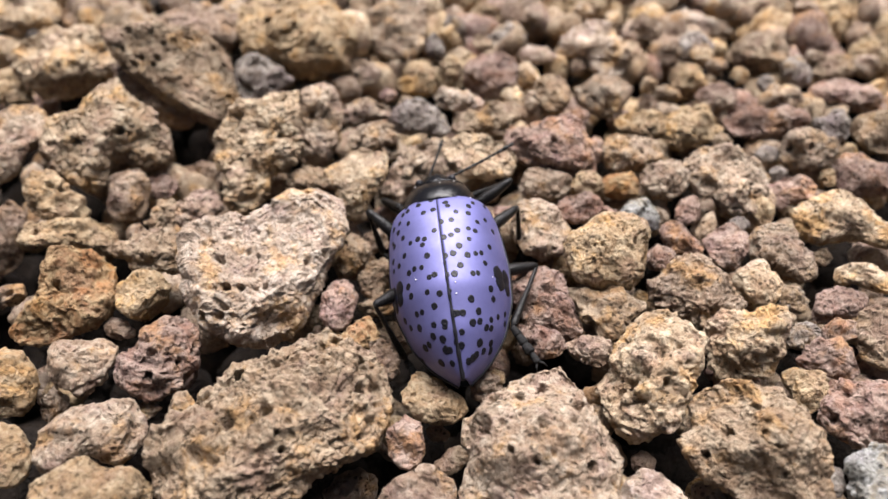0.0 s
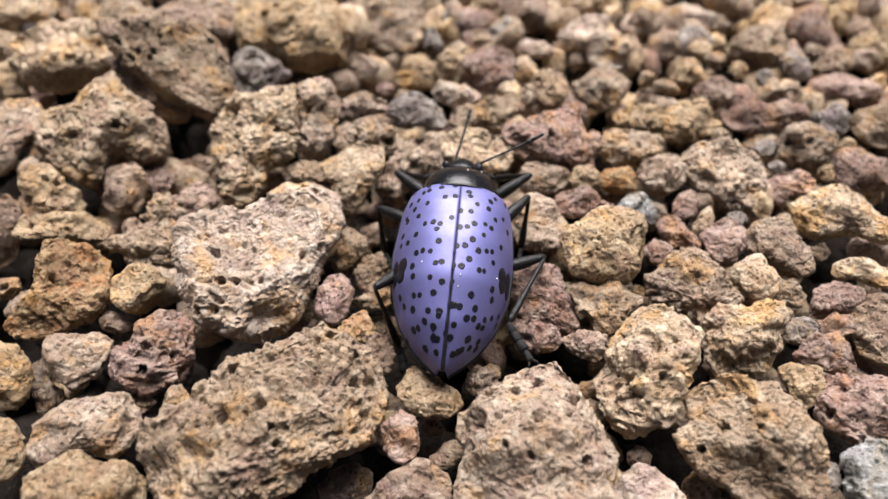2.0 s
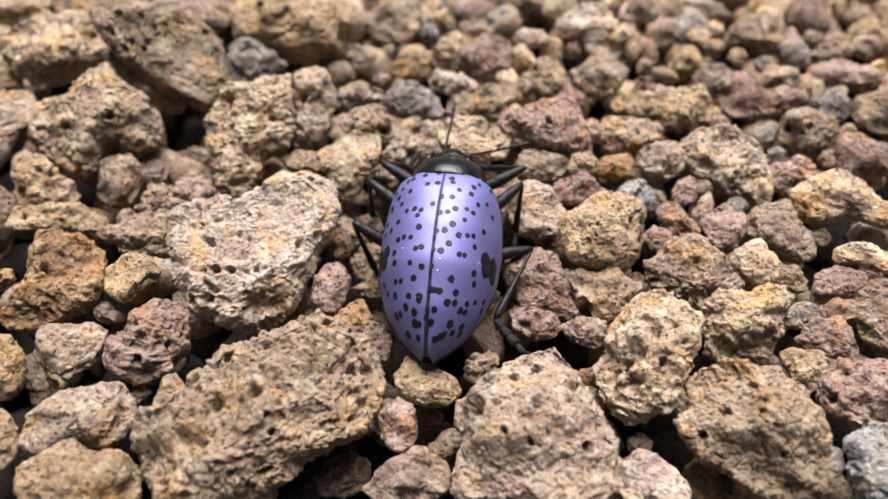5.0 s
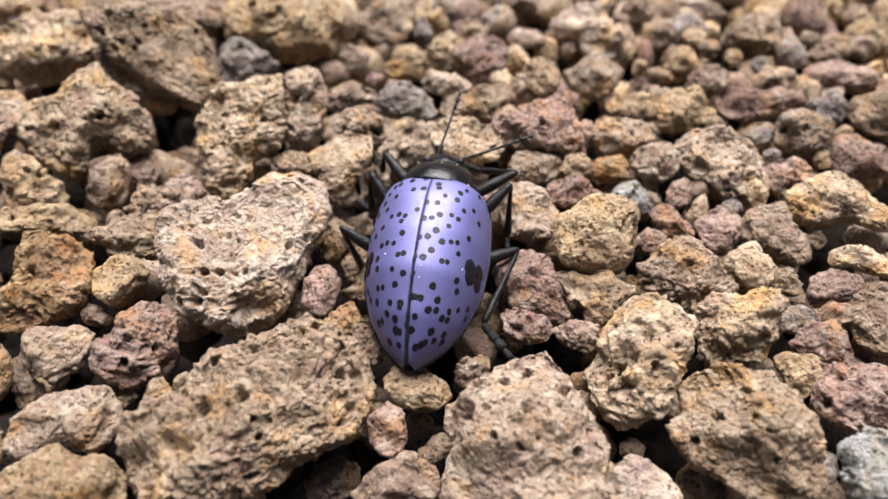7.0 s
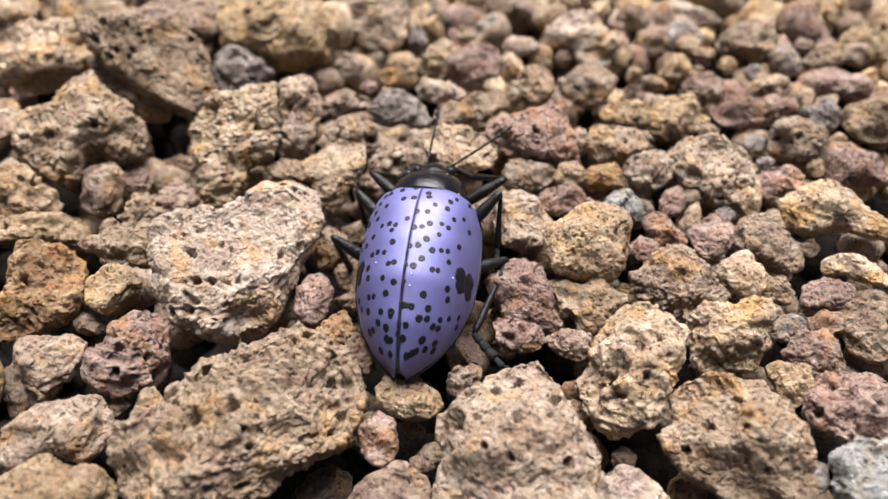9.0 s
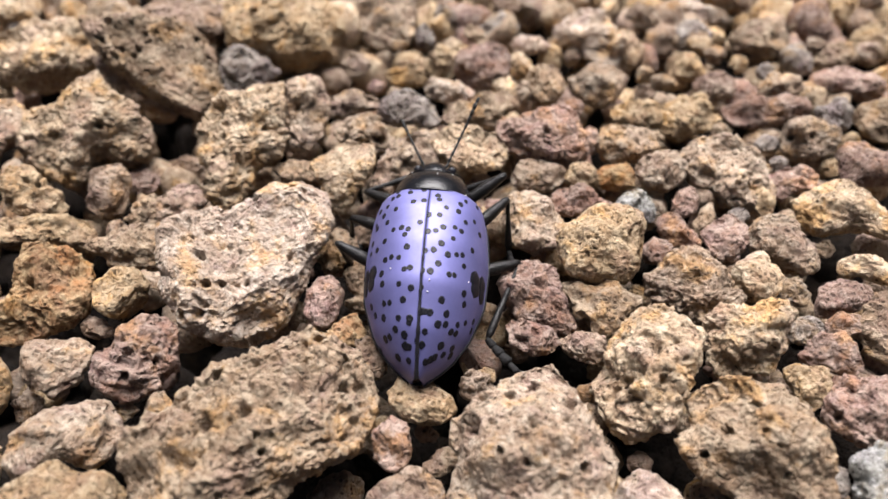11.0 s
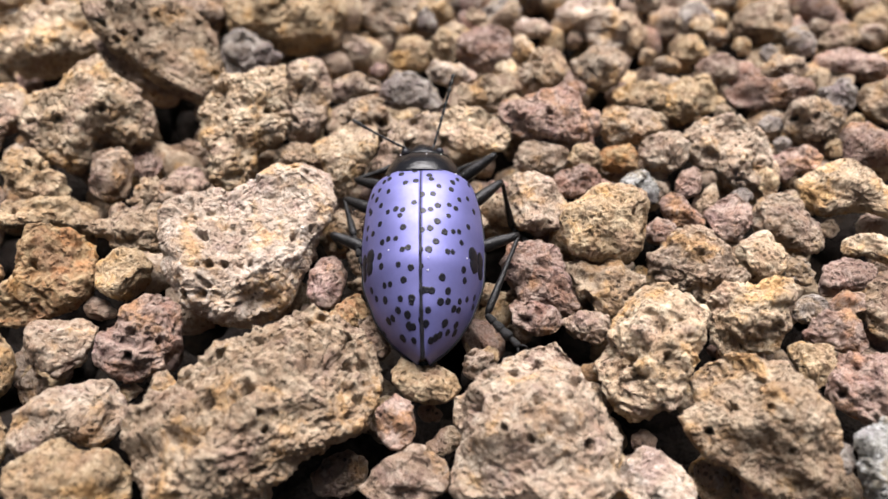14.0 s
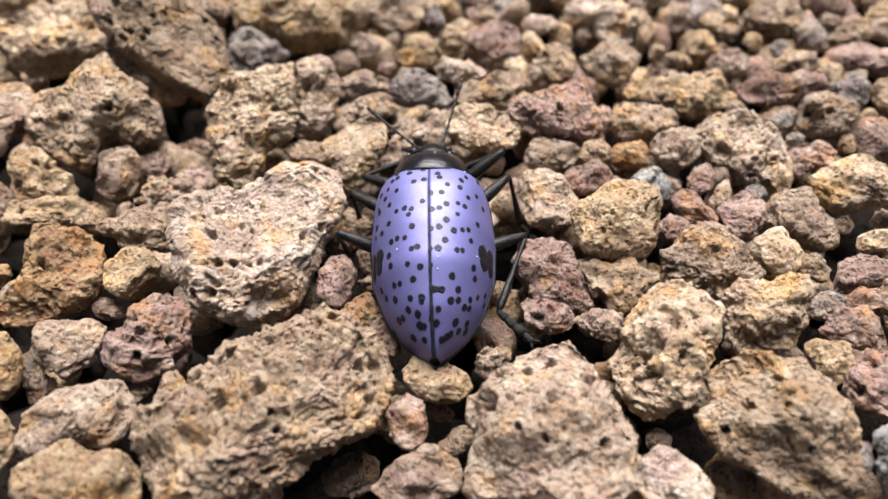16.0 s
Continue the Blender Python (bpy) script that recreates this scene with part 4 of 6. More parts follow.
stone("tan", (41.33, 26.33, -2.00), (33, -31), (1.8, 2.2, 2.1, 2.1, 2.2, 1.9, 1.6, 1.4, 1.4, 1.5, 1.5, 1.6, 1.8, 2.1, 2.2, 2.0, 1.9, 1.6, 1.4, 1.3, 1.4, 1.4, 1.4, 1.5), 1.0, .5, .2, 451)
stone("tan", (20.28, 27.45, -1.50), (31, -16), (1.3, 1.1, 1.1, 1.1, 1.2, 1.4, 1.9, 2.1, 2.3, 2.3, 1.5, 1.1, 1.0, 0.9, 0.9, 0.9, 1.0, 1.3, 1.9, 2.0, 2.1, 1.6, 1.4, 1.3), 1.0, .6, .3, 262)
stone("cream", (9.92, 27.55, -1.00), (31, -8), (2.2, 1.9, 1.5, 1.2, 1.0, 1.0, 1.0, 1.1, 1.3, 1.4, 1.5, 1.7, 2.2, 1.9, 1.6, 1.2, 1.0, 0.9, 0.9, 0.9, 0.9, 1.1, 1.3, 1.8), 0.8, .7, .3, 248)
stone("cream", (16.34, 28.35, -1.00), (32, -13), (3.5, 3.2, 3.0, 2.8, 2.7, 2.9, 2.9, 3.0, 3.3, 3.5, 3.6, 4.0, 4.1, 4.4, 2.4, 1.8, 1.8, 2.0, 2.4, 2.7, 3.2, 3.6, 3.9, 3.8), 1.9, .7, .3, 255)
stone("ochre", (47.30, 29.03, -2.00), (34, -34), (2.8, 2.5, 2.4, 2.5, 2.7, 3.4, 2.9, 2.6, 2.5, 2.6, 2.8, 2.9, 3.2, 3.2, 2.9, 2.6, 2.4, 2.2, 2.1, 2.2, 2.5, 2.7, 3.1, 3.3), 1.6, .6, .3, 395)
stone("tan", (34.28, 29.38, -2.00), (33, -26), (3.0, 3.2, 3.2, 2.8, 2.7, 2.7, 2.8, 3.0, 2.8, 2.7, 2.7, 2.8, 3.1, 3.1, 2.9, 2.9, 2.8, 2.5, 2.4, 2.3, 2.3, 2.5, 2.8, 2.8), 1.9, .7, .3, 381)
stone("grey", (27.06, 29.98, -2.00), (32, -21), (2.0, 2.2, 2.0, 1.9, 2.0, 2.2, 1.9, 1.8, 1.9, 2.1, 2.0, 1.9, 2.0, 2.3, 2.1, 1.9, 1.8, 1.9, 1.6, 1.6, 1.6, 1.8, 2.1, 2.0), 1.4, .5, .2, 437)
stone("ochre", (-15.90, 31.24, -1.00), (32, 12), (5.8, 5.6, 5.8, 5.8, 5.8, 5.4, 5.4, 5.8, 6.3, 6.6, 6.8, 6.7, 6.5, 6.1, 4.8, 4.1, 4.3, 4.8, 5.0, 5.6, 6.4, 6.7, 6.4, 6.0), 3.2, .7, .3, 129, ((-2.9, 0.6, 0.54), (-1.7, 1.7, 0.36),), cuts=((-0.3, 0.3, 1.0, 0.75), (-0.1, -0.9, 0.45, 0.85)))
stone("grey", (6.78, 31.60, -2.00), (32, -5), (2.2, 2.3, 2.2, 2.0, 2.0, 2.1, 2.0, 1.9, 1.9, 2.1, 2.1, 2.1, 2.3, 2.4, 2.1, 2.0, 1.8, 1.6, 1.6, 1.8, 1.8, 1.9, 2.1, 2.3), 1.4, .6, .3, 269)
stone("brown", (-26.53, 31.73, -0.30), (33, 20), (3.7, 3.5, 3.1, 2.8, 2.7, 2.8, 2.8, 2.8, 3.1, 3.6, 4.5, 5.6, 3.9, 2.6, 2.0, 1.7, 1.6, 1.7, 2.1, 3.0, 3.8, 4.3, 4.4, 4.1), 2.2, .7, .3, 962)
stone("pale", (-5.16, 33.47, -2.00), (32, 4), (3.2, 3.5, 3.9, 4.8, 5.0, 4.6, 4.4, 3.5, 3.1, 3.1, 3.5, 4.0, 4.7, 4.4, 3.8, 3.5, 3.3, 3.4, 4.1, 4.3, 3.9, 3.4, 3.1, 3.1), 2.3, .7, .4, 157)
stone("cream", (28.36, 34.83, -2.00), (33, -20), (4.6, 2.7, 1.9, 1.5, 1.3, 1.2, 1.3, 1.4, 1.7, 2.2, 2.5, 2.9, 3.9, 2.8, 2.2, 1.9, 1.4, 1.2, 1.1, 1.1, 1.3, 1.5, 2.0, 2.8), 1.2, .6, .2, 430)
stone("grey", (9.79, 35.44, -2.00), (32, -7), (1.2, 1.2, 1.2, 1.3, 1.3, 1.2, 1.1, 1.1, 1.2, 1.3, 1.2, 1.2, 1.3, 1.4, 1.2, 1.1, 1.0, 1.0, 1.1, 1.1, 1.1, 1.1, 1.3, 1.3), 0.8, .6, .3, 283)
stone("straw", (-47.76, 35.64, -1.00), (35, 32), (4.1, 3.4, 3.1, 2.8, 2.6, 2.6, 2.8, 3.2, 4.2, 3.8, 3.7, 3.8, 4.2, 3.7, 3.5, 2.8, 2.3, 2.2, 2.2, 2.4, 3.0, 3.8, 4.3, 4.4), 1.6, .7, .4, 101)
stone("ochre", (44.29, 37.21, -3.00), (35, -29), (3.6, 3.7, 3.8, 3.9, 4.3, 4.0, 3.5, 3.3, 3.3, 3.6, 4.3, 4.2, 3.9, 3.8, 3.8, 3.4, 3.4, 3.4, 3.3, 3.5, 3.6, 3.7, 3.5, 3.5), 2.2, .7, .3, 388)
stone("brown", (-39.60, 37.67, -2.50), (34, 27), (4.5, 4.2, 3.4, 3.1, 2.6, 2.4, 2.4, 2.6, 3.0, 3.7, 4.1, 4.7, 4.5, 4.2, 3.2, 2.5, 2.1, 2.0, 2.0, 2.2, 2.8, 3.9, 4.3, 4.2), 1.6, .7, .4, 115)
stone("ochre", (15.67, 38.26, -3.00), (33, -11), (5.0, 5.2, 4.9, 4.5, 3.4, 2.9, 2.6, 2.6, 2.8, 3.2, 4.1, 4.4, 4.4, 4.5, 4.5, 4.6, 4.7, 2.5, 1.8, 1.7, 1.9, 2.3, 3.0, 4.3), 2.1, .7, .3, 276)
stone("grey", (34.65, 38.53, -3.00), (34, -23), (3.5, 3.3, 3.0, 3.0, 2.4, 2.1, 2.0, 2.1, 2.3, 2.7, 2.6, 2.8, 3.2, 3.7, 2.9, 2.5, 2.3, 2.0, 1.9, 1.9, 2.1, 2.3, 2.4, 2.8), 1.5, .5, .2, 444)
stone("grey", (51.96, 38.68, -3.00), (35, -33), (2.3, 2.1, 2.1, 2.3, 2.6, 2.7, 2.2, 2.1, 2.1, 2.2, 2.5, 2.5, 2.4, 2.5, 2.6, 2.2, 2.0, 2.1, 2.1, 1.9, 1.9, 2.1, 2.5, 2.6), 1.4, .5, .2, 458)
stone("ochre", (-2.09, 24.7, -2.32), (40, 0), (2.3, 2.7, 2.2, 1.8, 1.3, 1.2, 1.3, 1.7, 3.2, 2.6, 1.8, 1.5, 1.4, 1.5, 1.6, 2.1), 1.1, 0.9, .4, 573)
stone("red", (-5.76, 21.84, -1.76), (40, 0), (0.9, 0.9, 0.9, 0.8, 0.9, 0.9, 0.8, 0.9, 1.0, 0.9, 0.9, 0.9, 0.8, 0.8, 0.9, 0.9), 0.5, 0.8, .4, 644)
stone("tan", (8.43, 23.24, -0.85), (40, 0), (0.9, 1.0, 0.9, 1.0, 1.3, 1.0, 1.0, 1.0, 0.9, 0.9, 0.9, 1.0, 1.1, 1.0, 1.1, 1.0), 0.6, 0.8, .4, 891)
stone("ochre", (35.32, 9.69, -1.29), (40, 0), (0.9, 0.9, 0.9, 0.9, 1.1, 0.9, 0.9, 0.9, 0.9, 0.9, 0.9, 0.9, 0.9, 0.9, 1.0, 0.9), 0.5, 0.6, .4, 32)
stone("grey", (30.4, 12.43, -1.43), (40, 0), (1.3, 1.3, 1.4, 1.1, 1.0, 1.1, 1.0, 1.0, 1.3, 1.3, 1.3, 1.1, 1.0, 1.1, 0.9, 1.0), 0.7, 0.6, .4, 782)
stone("grey", (30.78, 10.06, -1.17), (40, 0), (0.7, 0.8, 0.7, 0.7, 0.7, 0.7, 0.7, 0.8, 0.7, 0.7, 0.7, 0.8, 0.7, 0.7, 0.9, 0.7), 0.4, 0.6, .4, 348)
stone("tan", (22.41, 20.98, -0.92), (40, 0), (1.3, 1.3, 1.0, 1.0, 1.1, 1.0, 1.0, 1.3, 1.3, 1.3, 1.1, 0.9, 0.9, 0.9, 1.1, 1.6), 0.7, 0.8, .4, 35)
stone("pale", (22.33, 32.69, -1.18), (40, 0), (1.9, 1.9, 1.6, 1.3, 1.4, 1.6, 1.5, 1.7, 2.0, 2.0, 1.6, 1.3, 1.3, 1.3, 1.5, 2.2), 1.0, 0.7, .4, 219)
stone("ochre", (4.52, 34.81, -1.2), (40, 0), (2.0, 2.0, 1.9, 1.5, 1.5, 1.7, 1.5, 1.5, 1.9, 1.9, 2.2, 1.6, 1.4, 1.4, 1.4, 1.6), 1.0, 0.7, .4, 74)
stone("grey", (1.05, 32.18, -1.05), (40, 0), (1.2, 1.1, 1.3, 1.6, 1.6, 1.8, 1.3, 1.2, 1.1, 1.1, 1.3, 1.6, 1.5, 1.7, 1.3, 1.3), 0.8, 0.7, .4, 900)
stone("grey", (-0.98, 28.87, -0.96), (40, 0), (1.0, 0.9, 1.1, 1.2, 1.7, 1.4, 1.3, 1.0, 0.9, 1.0, 1.4, 1.3, 1.3, 1.3, 1.4, 1.2), 0.7, 0.7, .4, 950)
stone("tan", (4.13, 29.4, -0.84), (40, 0), (1.1, 1.1, 0.9, 0.9, 0.9, 1.0, 1.0, 1.2, 1.1, 1.1, 0.9, 0.9, 0.9, 0.9, 0.9, 1.3), 0.6, 0.7, .4, 578)
stone("ochre", (30.46, 23.77, -0.8), (40, 0), (0.9, 1.0, 0.9, 0.9, 0.9, 1.0, 0.9, 0.9, 1.1, 0.9, 0.9, 1.0, 0.9, 0.9, 0.9, 1.0), 0.6, 0.5, .4, 611)
stone("grey", (33.19, 23.28, -1.3), (40, 0), (0.9, 1.1, 0.9, 0.9, 0.9, 0.9, 0.9, 0.9, 1.1, 0.9, 1.0, 0.9, 0.8, 0.9, 1.0, 0.9), 0.5, 0.6, .4, 138)
stone("brown", (-35.0, -4.15, -0.92), (40, 0), (1.3, 1.2, 1.4, 1.1, 0.9, 0.9, 1.0, 1.3, 1.1, 1.2, 1.6, 1.1, 0.9, 0.9, 1.0, 1.0), 0.7, 1, .4, 313)
stone("brown", (-29.36, -12.83, -2.96), (40, 0), (1.1, 1.2, 1.3, 1.3, 1.6, 1.1, 1.0, 1.1, 1.1, 1.2, 1.5, 1.4, 1.3, 1.1, 1.1, 1.2), 0.7, 0.8, .4, 547)
stone("brown", (3.11, -12.06, -1.45), (40, 0), (1.4, 1.3, 1.4, 1.1, 1.1, 1.1, 1.1, 1.2, 1.3, 1.3, 1.3, 1.1, 1.1, 1.2, 1.1, 1.1), 0.7, 1, .4, 548)
stone("brown", (14.46, -16.99, -3.74), (40, 0), (0.9, 1.0, 0.9, 0.8, 0.9, 0.7, 0.8, 0.9, 0.9, 0.9, 0.9, 0.8, 0.7, 0.7, 0.9, 0.9), 0.5, 0.8, .4, 359)
stone("brown", (-39.26, 4.46, -3.55), (40, 0), (1.3, 1.6, 2.4, 3.0, 3.4, 2.8, 1.7, 1.3, 1.2, 1.4, 1.9, 3.9, 3.4, 2.7, 1.7, 1.4), 1.3, 0.8, .4, 162)
stone("brown", (-5.87, 3.3, -2.9), (40, 0), (1.1, 1.0, 1.0, 1.3, 1.0, 0.9, 1.1, 1.5, 1.1, 1.0, 1.0, 1.3, 1.0, 0.9, 1.0, 1.3), 0.7, 0.9, .4, 707)
stone("ochre", (-44.78, 22.85, -2.23), (40, 0), (2.1, 2.0, 1.5, 1.5, 1.5, 1.5, 1.7, 2.1, 1.9, 2.0, 1.8, 1.4, 1.3, 1.3, 1.6, 2.5), 1.0, 1, .4, 488)
stone("tan", (-25.39, 4.03, -1.61), (40, 0), (0.7, 0.6, 0.6, 0.6, 0.5, 0.5, 0.6, 0.9, 0.7, 0.6, 0.6, 0.7, 0.5, 0.5, 0.6, 0.8), 0.3, 1, .4, 696)
stone("brown", (-27.47, 4.27, -2.75), (40, 0), (1.2, 0.9, 0.9, 0.9, 0.7, 0.7, 0.8, 1.0, 0.9, 1.0, 0.9, 0.7, 0.7, 0.8, 0.8, 0.9), 0.5, 1, .4, 528)
stone("red", (14.36, 13.52, -1.43), (40, 0), (0.9, 0.9, 1.1, 1.2, 1.5, 1.3, 1.2, 1.0, 0.9, 0.9, 1.0, 1.2, 1.6, 1.4, 1.3, 0.9), 0.7, 1, .4, 300)
stone("red", (14.49, 5.05, -1.2), (40, 0), (0.9, 0.8, 0.7, 0.7, 0.7, 0.7, 0.8, 1.0, 0.8, 0.8, 0.8, 0.8, 0.6, 0.7, 0.8, 0.9), 0.4, 0.9, .4, 85)
stone("ochre", (28.03, 5.02, -0.86), (40, 0), (0.9, 0.9, 0.9, 1.0, 1.5, 1.2, 1.1, 0.9, 0.8, 0.9, 0.9, 1.1, 1.3, 1.2, 1.1, 0.9), 0.6, 0.7, .4, 874)
stone("grey", (25.79, 3.83, -1.19), (40, 0), (0.9, 0.8, 0.7, 0.7, 0.8, 0.7, 0.8, 0.9, 0.9, 0.9, 0.7, 0.6, 0.6, 0.7, 0.9, 0.9), 0.4, 0.8, .4, 17)
stone("brown", (-0.48, -14.82, -3.69), (40, 0), (0.9, 0.8, 0.7, 0.7, 0.8, 0.7, 0.8, 0.9, 0.8, 0.7, 0.7, 0.7, 0.7, 0.7, 0.9, 0.8), 0.4, 0.8, .4, 15)
stone("brown", (6.91, -5.31, -7.88), (40, 0), (1.1, 1.0, 1.0, 1.0, 1.1, 1.0, 1.0, 1.4, 1.0, 0.9, 1.0, 1.0, 1.0, 1.1, 1.1, 1.0), 0.6, 1, .4, 177)
stone("pale", (-21.67, -13.76, -1.66), (40, 0), (0.9, 0.7, 0.7, 0.8, 0.7, 0.6, 0.7, 0.8, 0.7, 0.7, 0.8, 0.7, 0.7, 0.7, 0.7, 0.7), 0.4, 1, .4, 810)
stone("tan", (31.93, 0.6, -1.72), (40, 0), (1.2, 0.9, 0.8, 0.7, 0.6, 0.6, 0.8, 1.1, 0.9, 0.9, 0.8, 0.7, 0.7, 0.8, 0.8, 0.9), 0.5, 0.9, .4, 715)
stone("tan", (-3.94, 19.97, -1.21), (40, 0), (0.8, 1.1, 0.9, 0.8, 0.8, 0.7, 0.6, 0.7, 0.9, 0.9, 1.0, 0.8, 0.7, 0.6, 0.7, 0.7), 0.5, 0.9, .4, 66)
stone("pale", (8.78, 20.49, -1.24), (40, 0), (0.8, 0.9, 0.8, 0.9, 0.9, 0.8, 0.9, 0.9, 0.8, 0.8, 0.9, 0.9, 0.9, 1.0, 0.8, 0.8), 0.5, 0.9, .4, 484)
stone("red", (13.41, 18.05, -1.3), (40, 0), (1.0, 1.0, 0.9, 0.9, 0.9, 0.9, 0.9, 1.2, 0.9, 0.9, 1.0, 0.9, 0.8, 0.9, 1.0, 0.9), 0.5, 0.9, .4, 437)
stone("tan", (21.09, 23.07, -1.3), (40, 0), (0.9, 0.9, 0.9, 1.0, 0.9, 0.9, 1.0, 0.9, 0.9, 0.9, 1.1, 0.9, 0.9, 1.0, 0.9, 0.9), 0.6, 0.8, .4, 567)
stone("brown", (28.73, 26.14, -1.37), (40, 0), (1.2, 1.1, 1.0, 1.1, 0.9, 0.9, 1.0, 1.3, 1.1, 1.1, 1.2, 0.9, 0.9, 1.0, 1.1, 1.0), 0.6, 0.8, .4, 982)
stone("tan", (26.59, 14.51, -1.28), (40, 0), (1.2, 0.9, 0.9, 0.9, 0.9, 0.8, 0.9, 1.1, 0.9, 1.0, 0.9, 0.8, 0.8, 0.9, 0.9, 0.9), 0.5, 0.8, .4, 813)
stone("pale", (39.6, 27.79, -1.33), (40, 0), (1.0, 1.0, 0.9, 0.8, 0.8, 0.9, 1.1, 1.0, 1.1, 1.0, 0.9, 0.9, 0.9, 0.9, 0.9, 1.3), 0.6, 0.8, .4, 955)
stone("brown", (-23.71, 13.7, -5.21), (40, 0), (2.0, 2.0, 1.5, 1.4, 1.4, 1.6, 1.7, 2.2, 1.8, 1.8, 1.7, 1.5, 1.4, 1.6, 1.6, 1.9), 1.0, 1, .4, 909)
stone("red", (-26.82, 10.67, -3.54), (40, 0), (1.5, 1.7, 1.3, 1.3, 1.2, 1.2, 1.4, 1.5, 1.5, 1.6, 1.3, 1.3, 1.2, 1.2, 1.3, 1.5), 0.8, 1, .4, 635)


# ---- gravel between, below and around them ----
# places where the bed is open and deep: x, y and radius
HOLLOWS = (
    (-26.0, 18.3, 3.3), (-17.9, -7.7, 3.1), (-15.5, -6.5, 2.1), (-0.6, -14.0, 2.9), (-5.7, -16.6, 2.6), (-8.1, -18.3, 2.9), (10.9, -9.1, 2.4), (20.4, -8.5, 2.3),
    (17.0, -15.9, 2.9), (35.9, 4.6, 2.6), (32.4, 18.5, 2.2), (-9.4, 8.1, 2.3), (-29.9, 3.0, 2.2), (-38.1, 3.0, 2.2), (31.4, 2.3, 1.9), (30.0, -6.6, 2.0),
    (-22.9, -15.9, 2.0), (-40.6, 25.9, 2.4), (-34.9, -4.4, 1.9), (30.5, -15.2, 2.0), (8.6, -3.5, 1.8), (21.1, 9.6, 1.9),
)


def gravel(name, look_of, seed, count, x0, x1, y0, y1, z0, z1, r0, r1, level, keep_out=False):
    rng = np.random.RandomState(seed)
    kinds = [stone_shape(rng.uniform(0.75, 1.2, 9) * 2.2, rng.uniform(1.3, 2.0), 0.9, 0.5, seed * 31 + k, level) for k in range(8)]
    kinds = [(p / 2.2, f) for p, f in kinds]
    parts, faces, at = [], [], 0
    for _ in range(count):
        x, y = rng.uniform(x0, x1), rng.uniform(y0, y1)
        z, r = rng.uniform(z0, z1), r0 + (r1 - r0) * rng.uniform() ** 2
        if keep_out and -56 < x < 58 and -36 < y < 58:
            continue
        if any(math.hypot(x - hx, y - hy) < hr for hx, hy, hr in HOLLOWS) and z > -16:
            continue
        p, f = kinds[rng.randint(len(kinds))]
        turn = np.array(Euler(rng.uniform(0, 6.28, 3)).to_matrix())
        parts.append((p @ turn.T * r + (x, y, z)) * 0.001)
        faces.append(f + at)
        at += len(p)
    ob = new(name, mesh_from(name, np.concatenate(parts), np.concatenate(faces), STONE[look_of]))
    return tagged(ob, f"loose {LOOKS[look_of]} lava gravel filling the bed", "gravel", kind="stuff")


# low gravel whose near-black colour stands for shade between the stones
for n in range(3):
    gravel("gravel", "gap_shade", 5 + n, 420, -60, 62, -38, 56, -26.0, -15.5 + n, 2.5, 5.0, 3)
for n, kind in enumerate(("tan", "brown", "pale", "red", "ochre", "straw")):
    gravel("gravel", kind, 15 + n, 70, -56, 4, -36, 50, -9.0, -4.5, 1.2, 2.6, 3)
    gravel("gravel", kind, 25 + n, 80, 3, 60, 2, 56, -5.5, -2.2, 1.2, 2.4, 3)
    gravel("gravel", kind, 65 + n, 60, -60, 64, 30, 62, -6.0, -1.5, 1.5, 3.4, 3)
    gravel("gravel", kind, 35 + n, 58, 3, 50, -34, 2, -7.5, -3.0, 1.0, 2.2, 3)
for n, kind in enumerate(("tan", "brown", "ochre", "red", "grey")):
    gravel("gravel", kind, 50 + n, 620, -170, 170, -130, 190, -7.0, -1.5, 1.5, 5.0, 2, True)


# ---- the beetle ----
def part(name, bm, material, parent, label="", smooth=True):
    me = bpy.data.meshes.new(name)
    bmesh.ops.recalc_face_normals(bm, faces=bm.faces)
    for f in bm.faces:
        f.smooth = smooth
    bm.to_mesh(me)
    bm.free()
    me.materials.append(material)
    ob = new(name, me)
    ob.parent = parent
    return tagged(ob, label)


LENGTH = 15.5
ALONG = np.linspace(0, 1, 101)
WIDTH_AT = np.interp(ALONG, (0, 0.04, 0.15, 0.35, 0.55, 0.72, 0.83, 0.895, 0.935, 1.0), (3.75, 3.98, 4.40, 4.64, 4.4, 3.45, 2.3, 1.25, 0.25, 0.1))
HEIGHT_AT = np.interp(ALONG, (0, 0.04, 0.15, 0.35, 0.55, 0.75, 0.9, 0.955, 1.0), (3.9, 4.15, 4.9, 5.3, 5.0, 3.8, 2.1, 1.2, 1.0))
SHOULDER, TAIL = 0.027, 0.934
for _ in range(8):
    for curve in (WIDTH_AT, HEIGHT_AT):
        curve[1:-1] = 0.25 * curve[:-2] + 0.5 * curve[1:-1] + 0.25 * curve[2:]


def dome(s, u, lift=0.0):
    """A point on the back, in millimetres: s from shoulder to tail, u from the seam to the side."""
    w, h = np.interp(s, ALONG, WIDTH_AT), np.interp(s, ALONG, HEIGHT_AT)
    shoulder = max(0.0, 1 - (s - SHOULDER) / 0.05) ** 2
    square = 2 + 0.7 * math.exp(-max(0.0, s) / 0.22)
    arch = max(0.0, 1 - abs(u) ** square) ** (1 / square)
    return Vector((w * u, LENGTH * (0.5 - s) - 0.35 * shoulder * u * u, h * arch - 0.15 * shoulder)) * (1 + lift / max(h, 2.0))


def mm(bm):
    bmesh.ops.scale(bm, vec=(0.001, 0.001, 0.001), verts=bm.verts)
    return bm


def sheet(rows):
    """A skin over rows of points."""
    bm = bmesh.new()
    grid = [[bm.verts.new(p) for p in row] for row in rows]
    for r0, r1 in zip(grid, grid[1:]):
        for a, b, c, d in zip(r0, r0[1:], r1[1:], r1):
            bm.faces.new((a, b, c, d))
    return bm


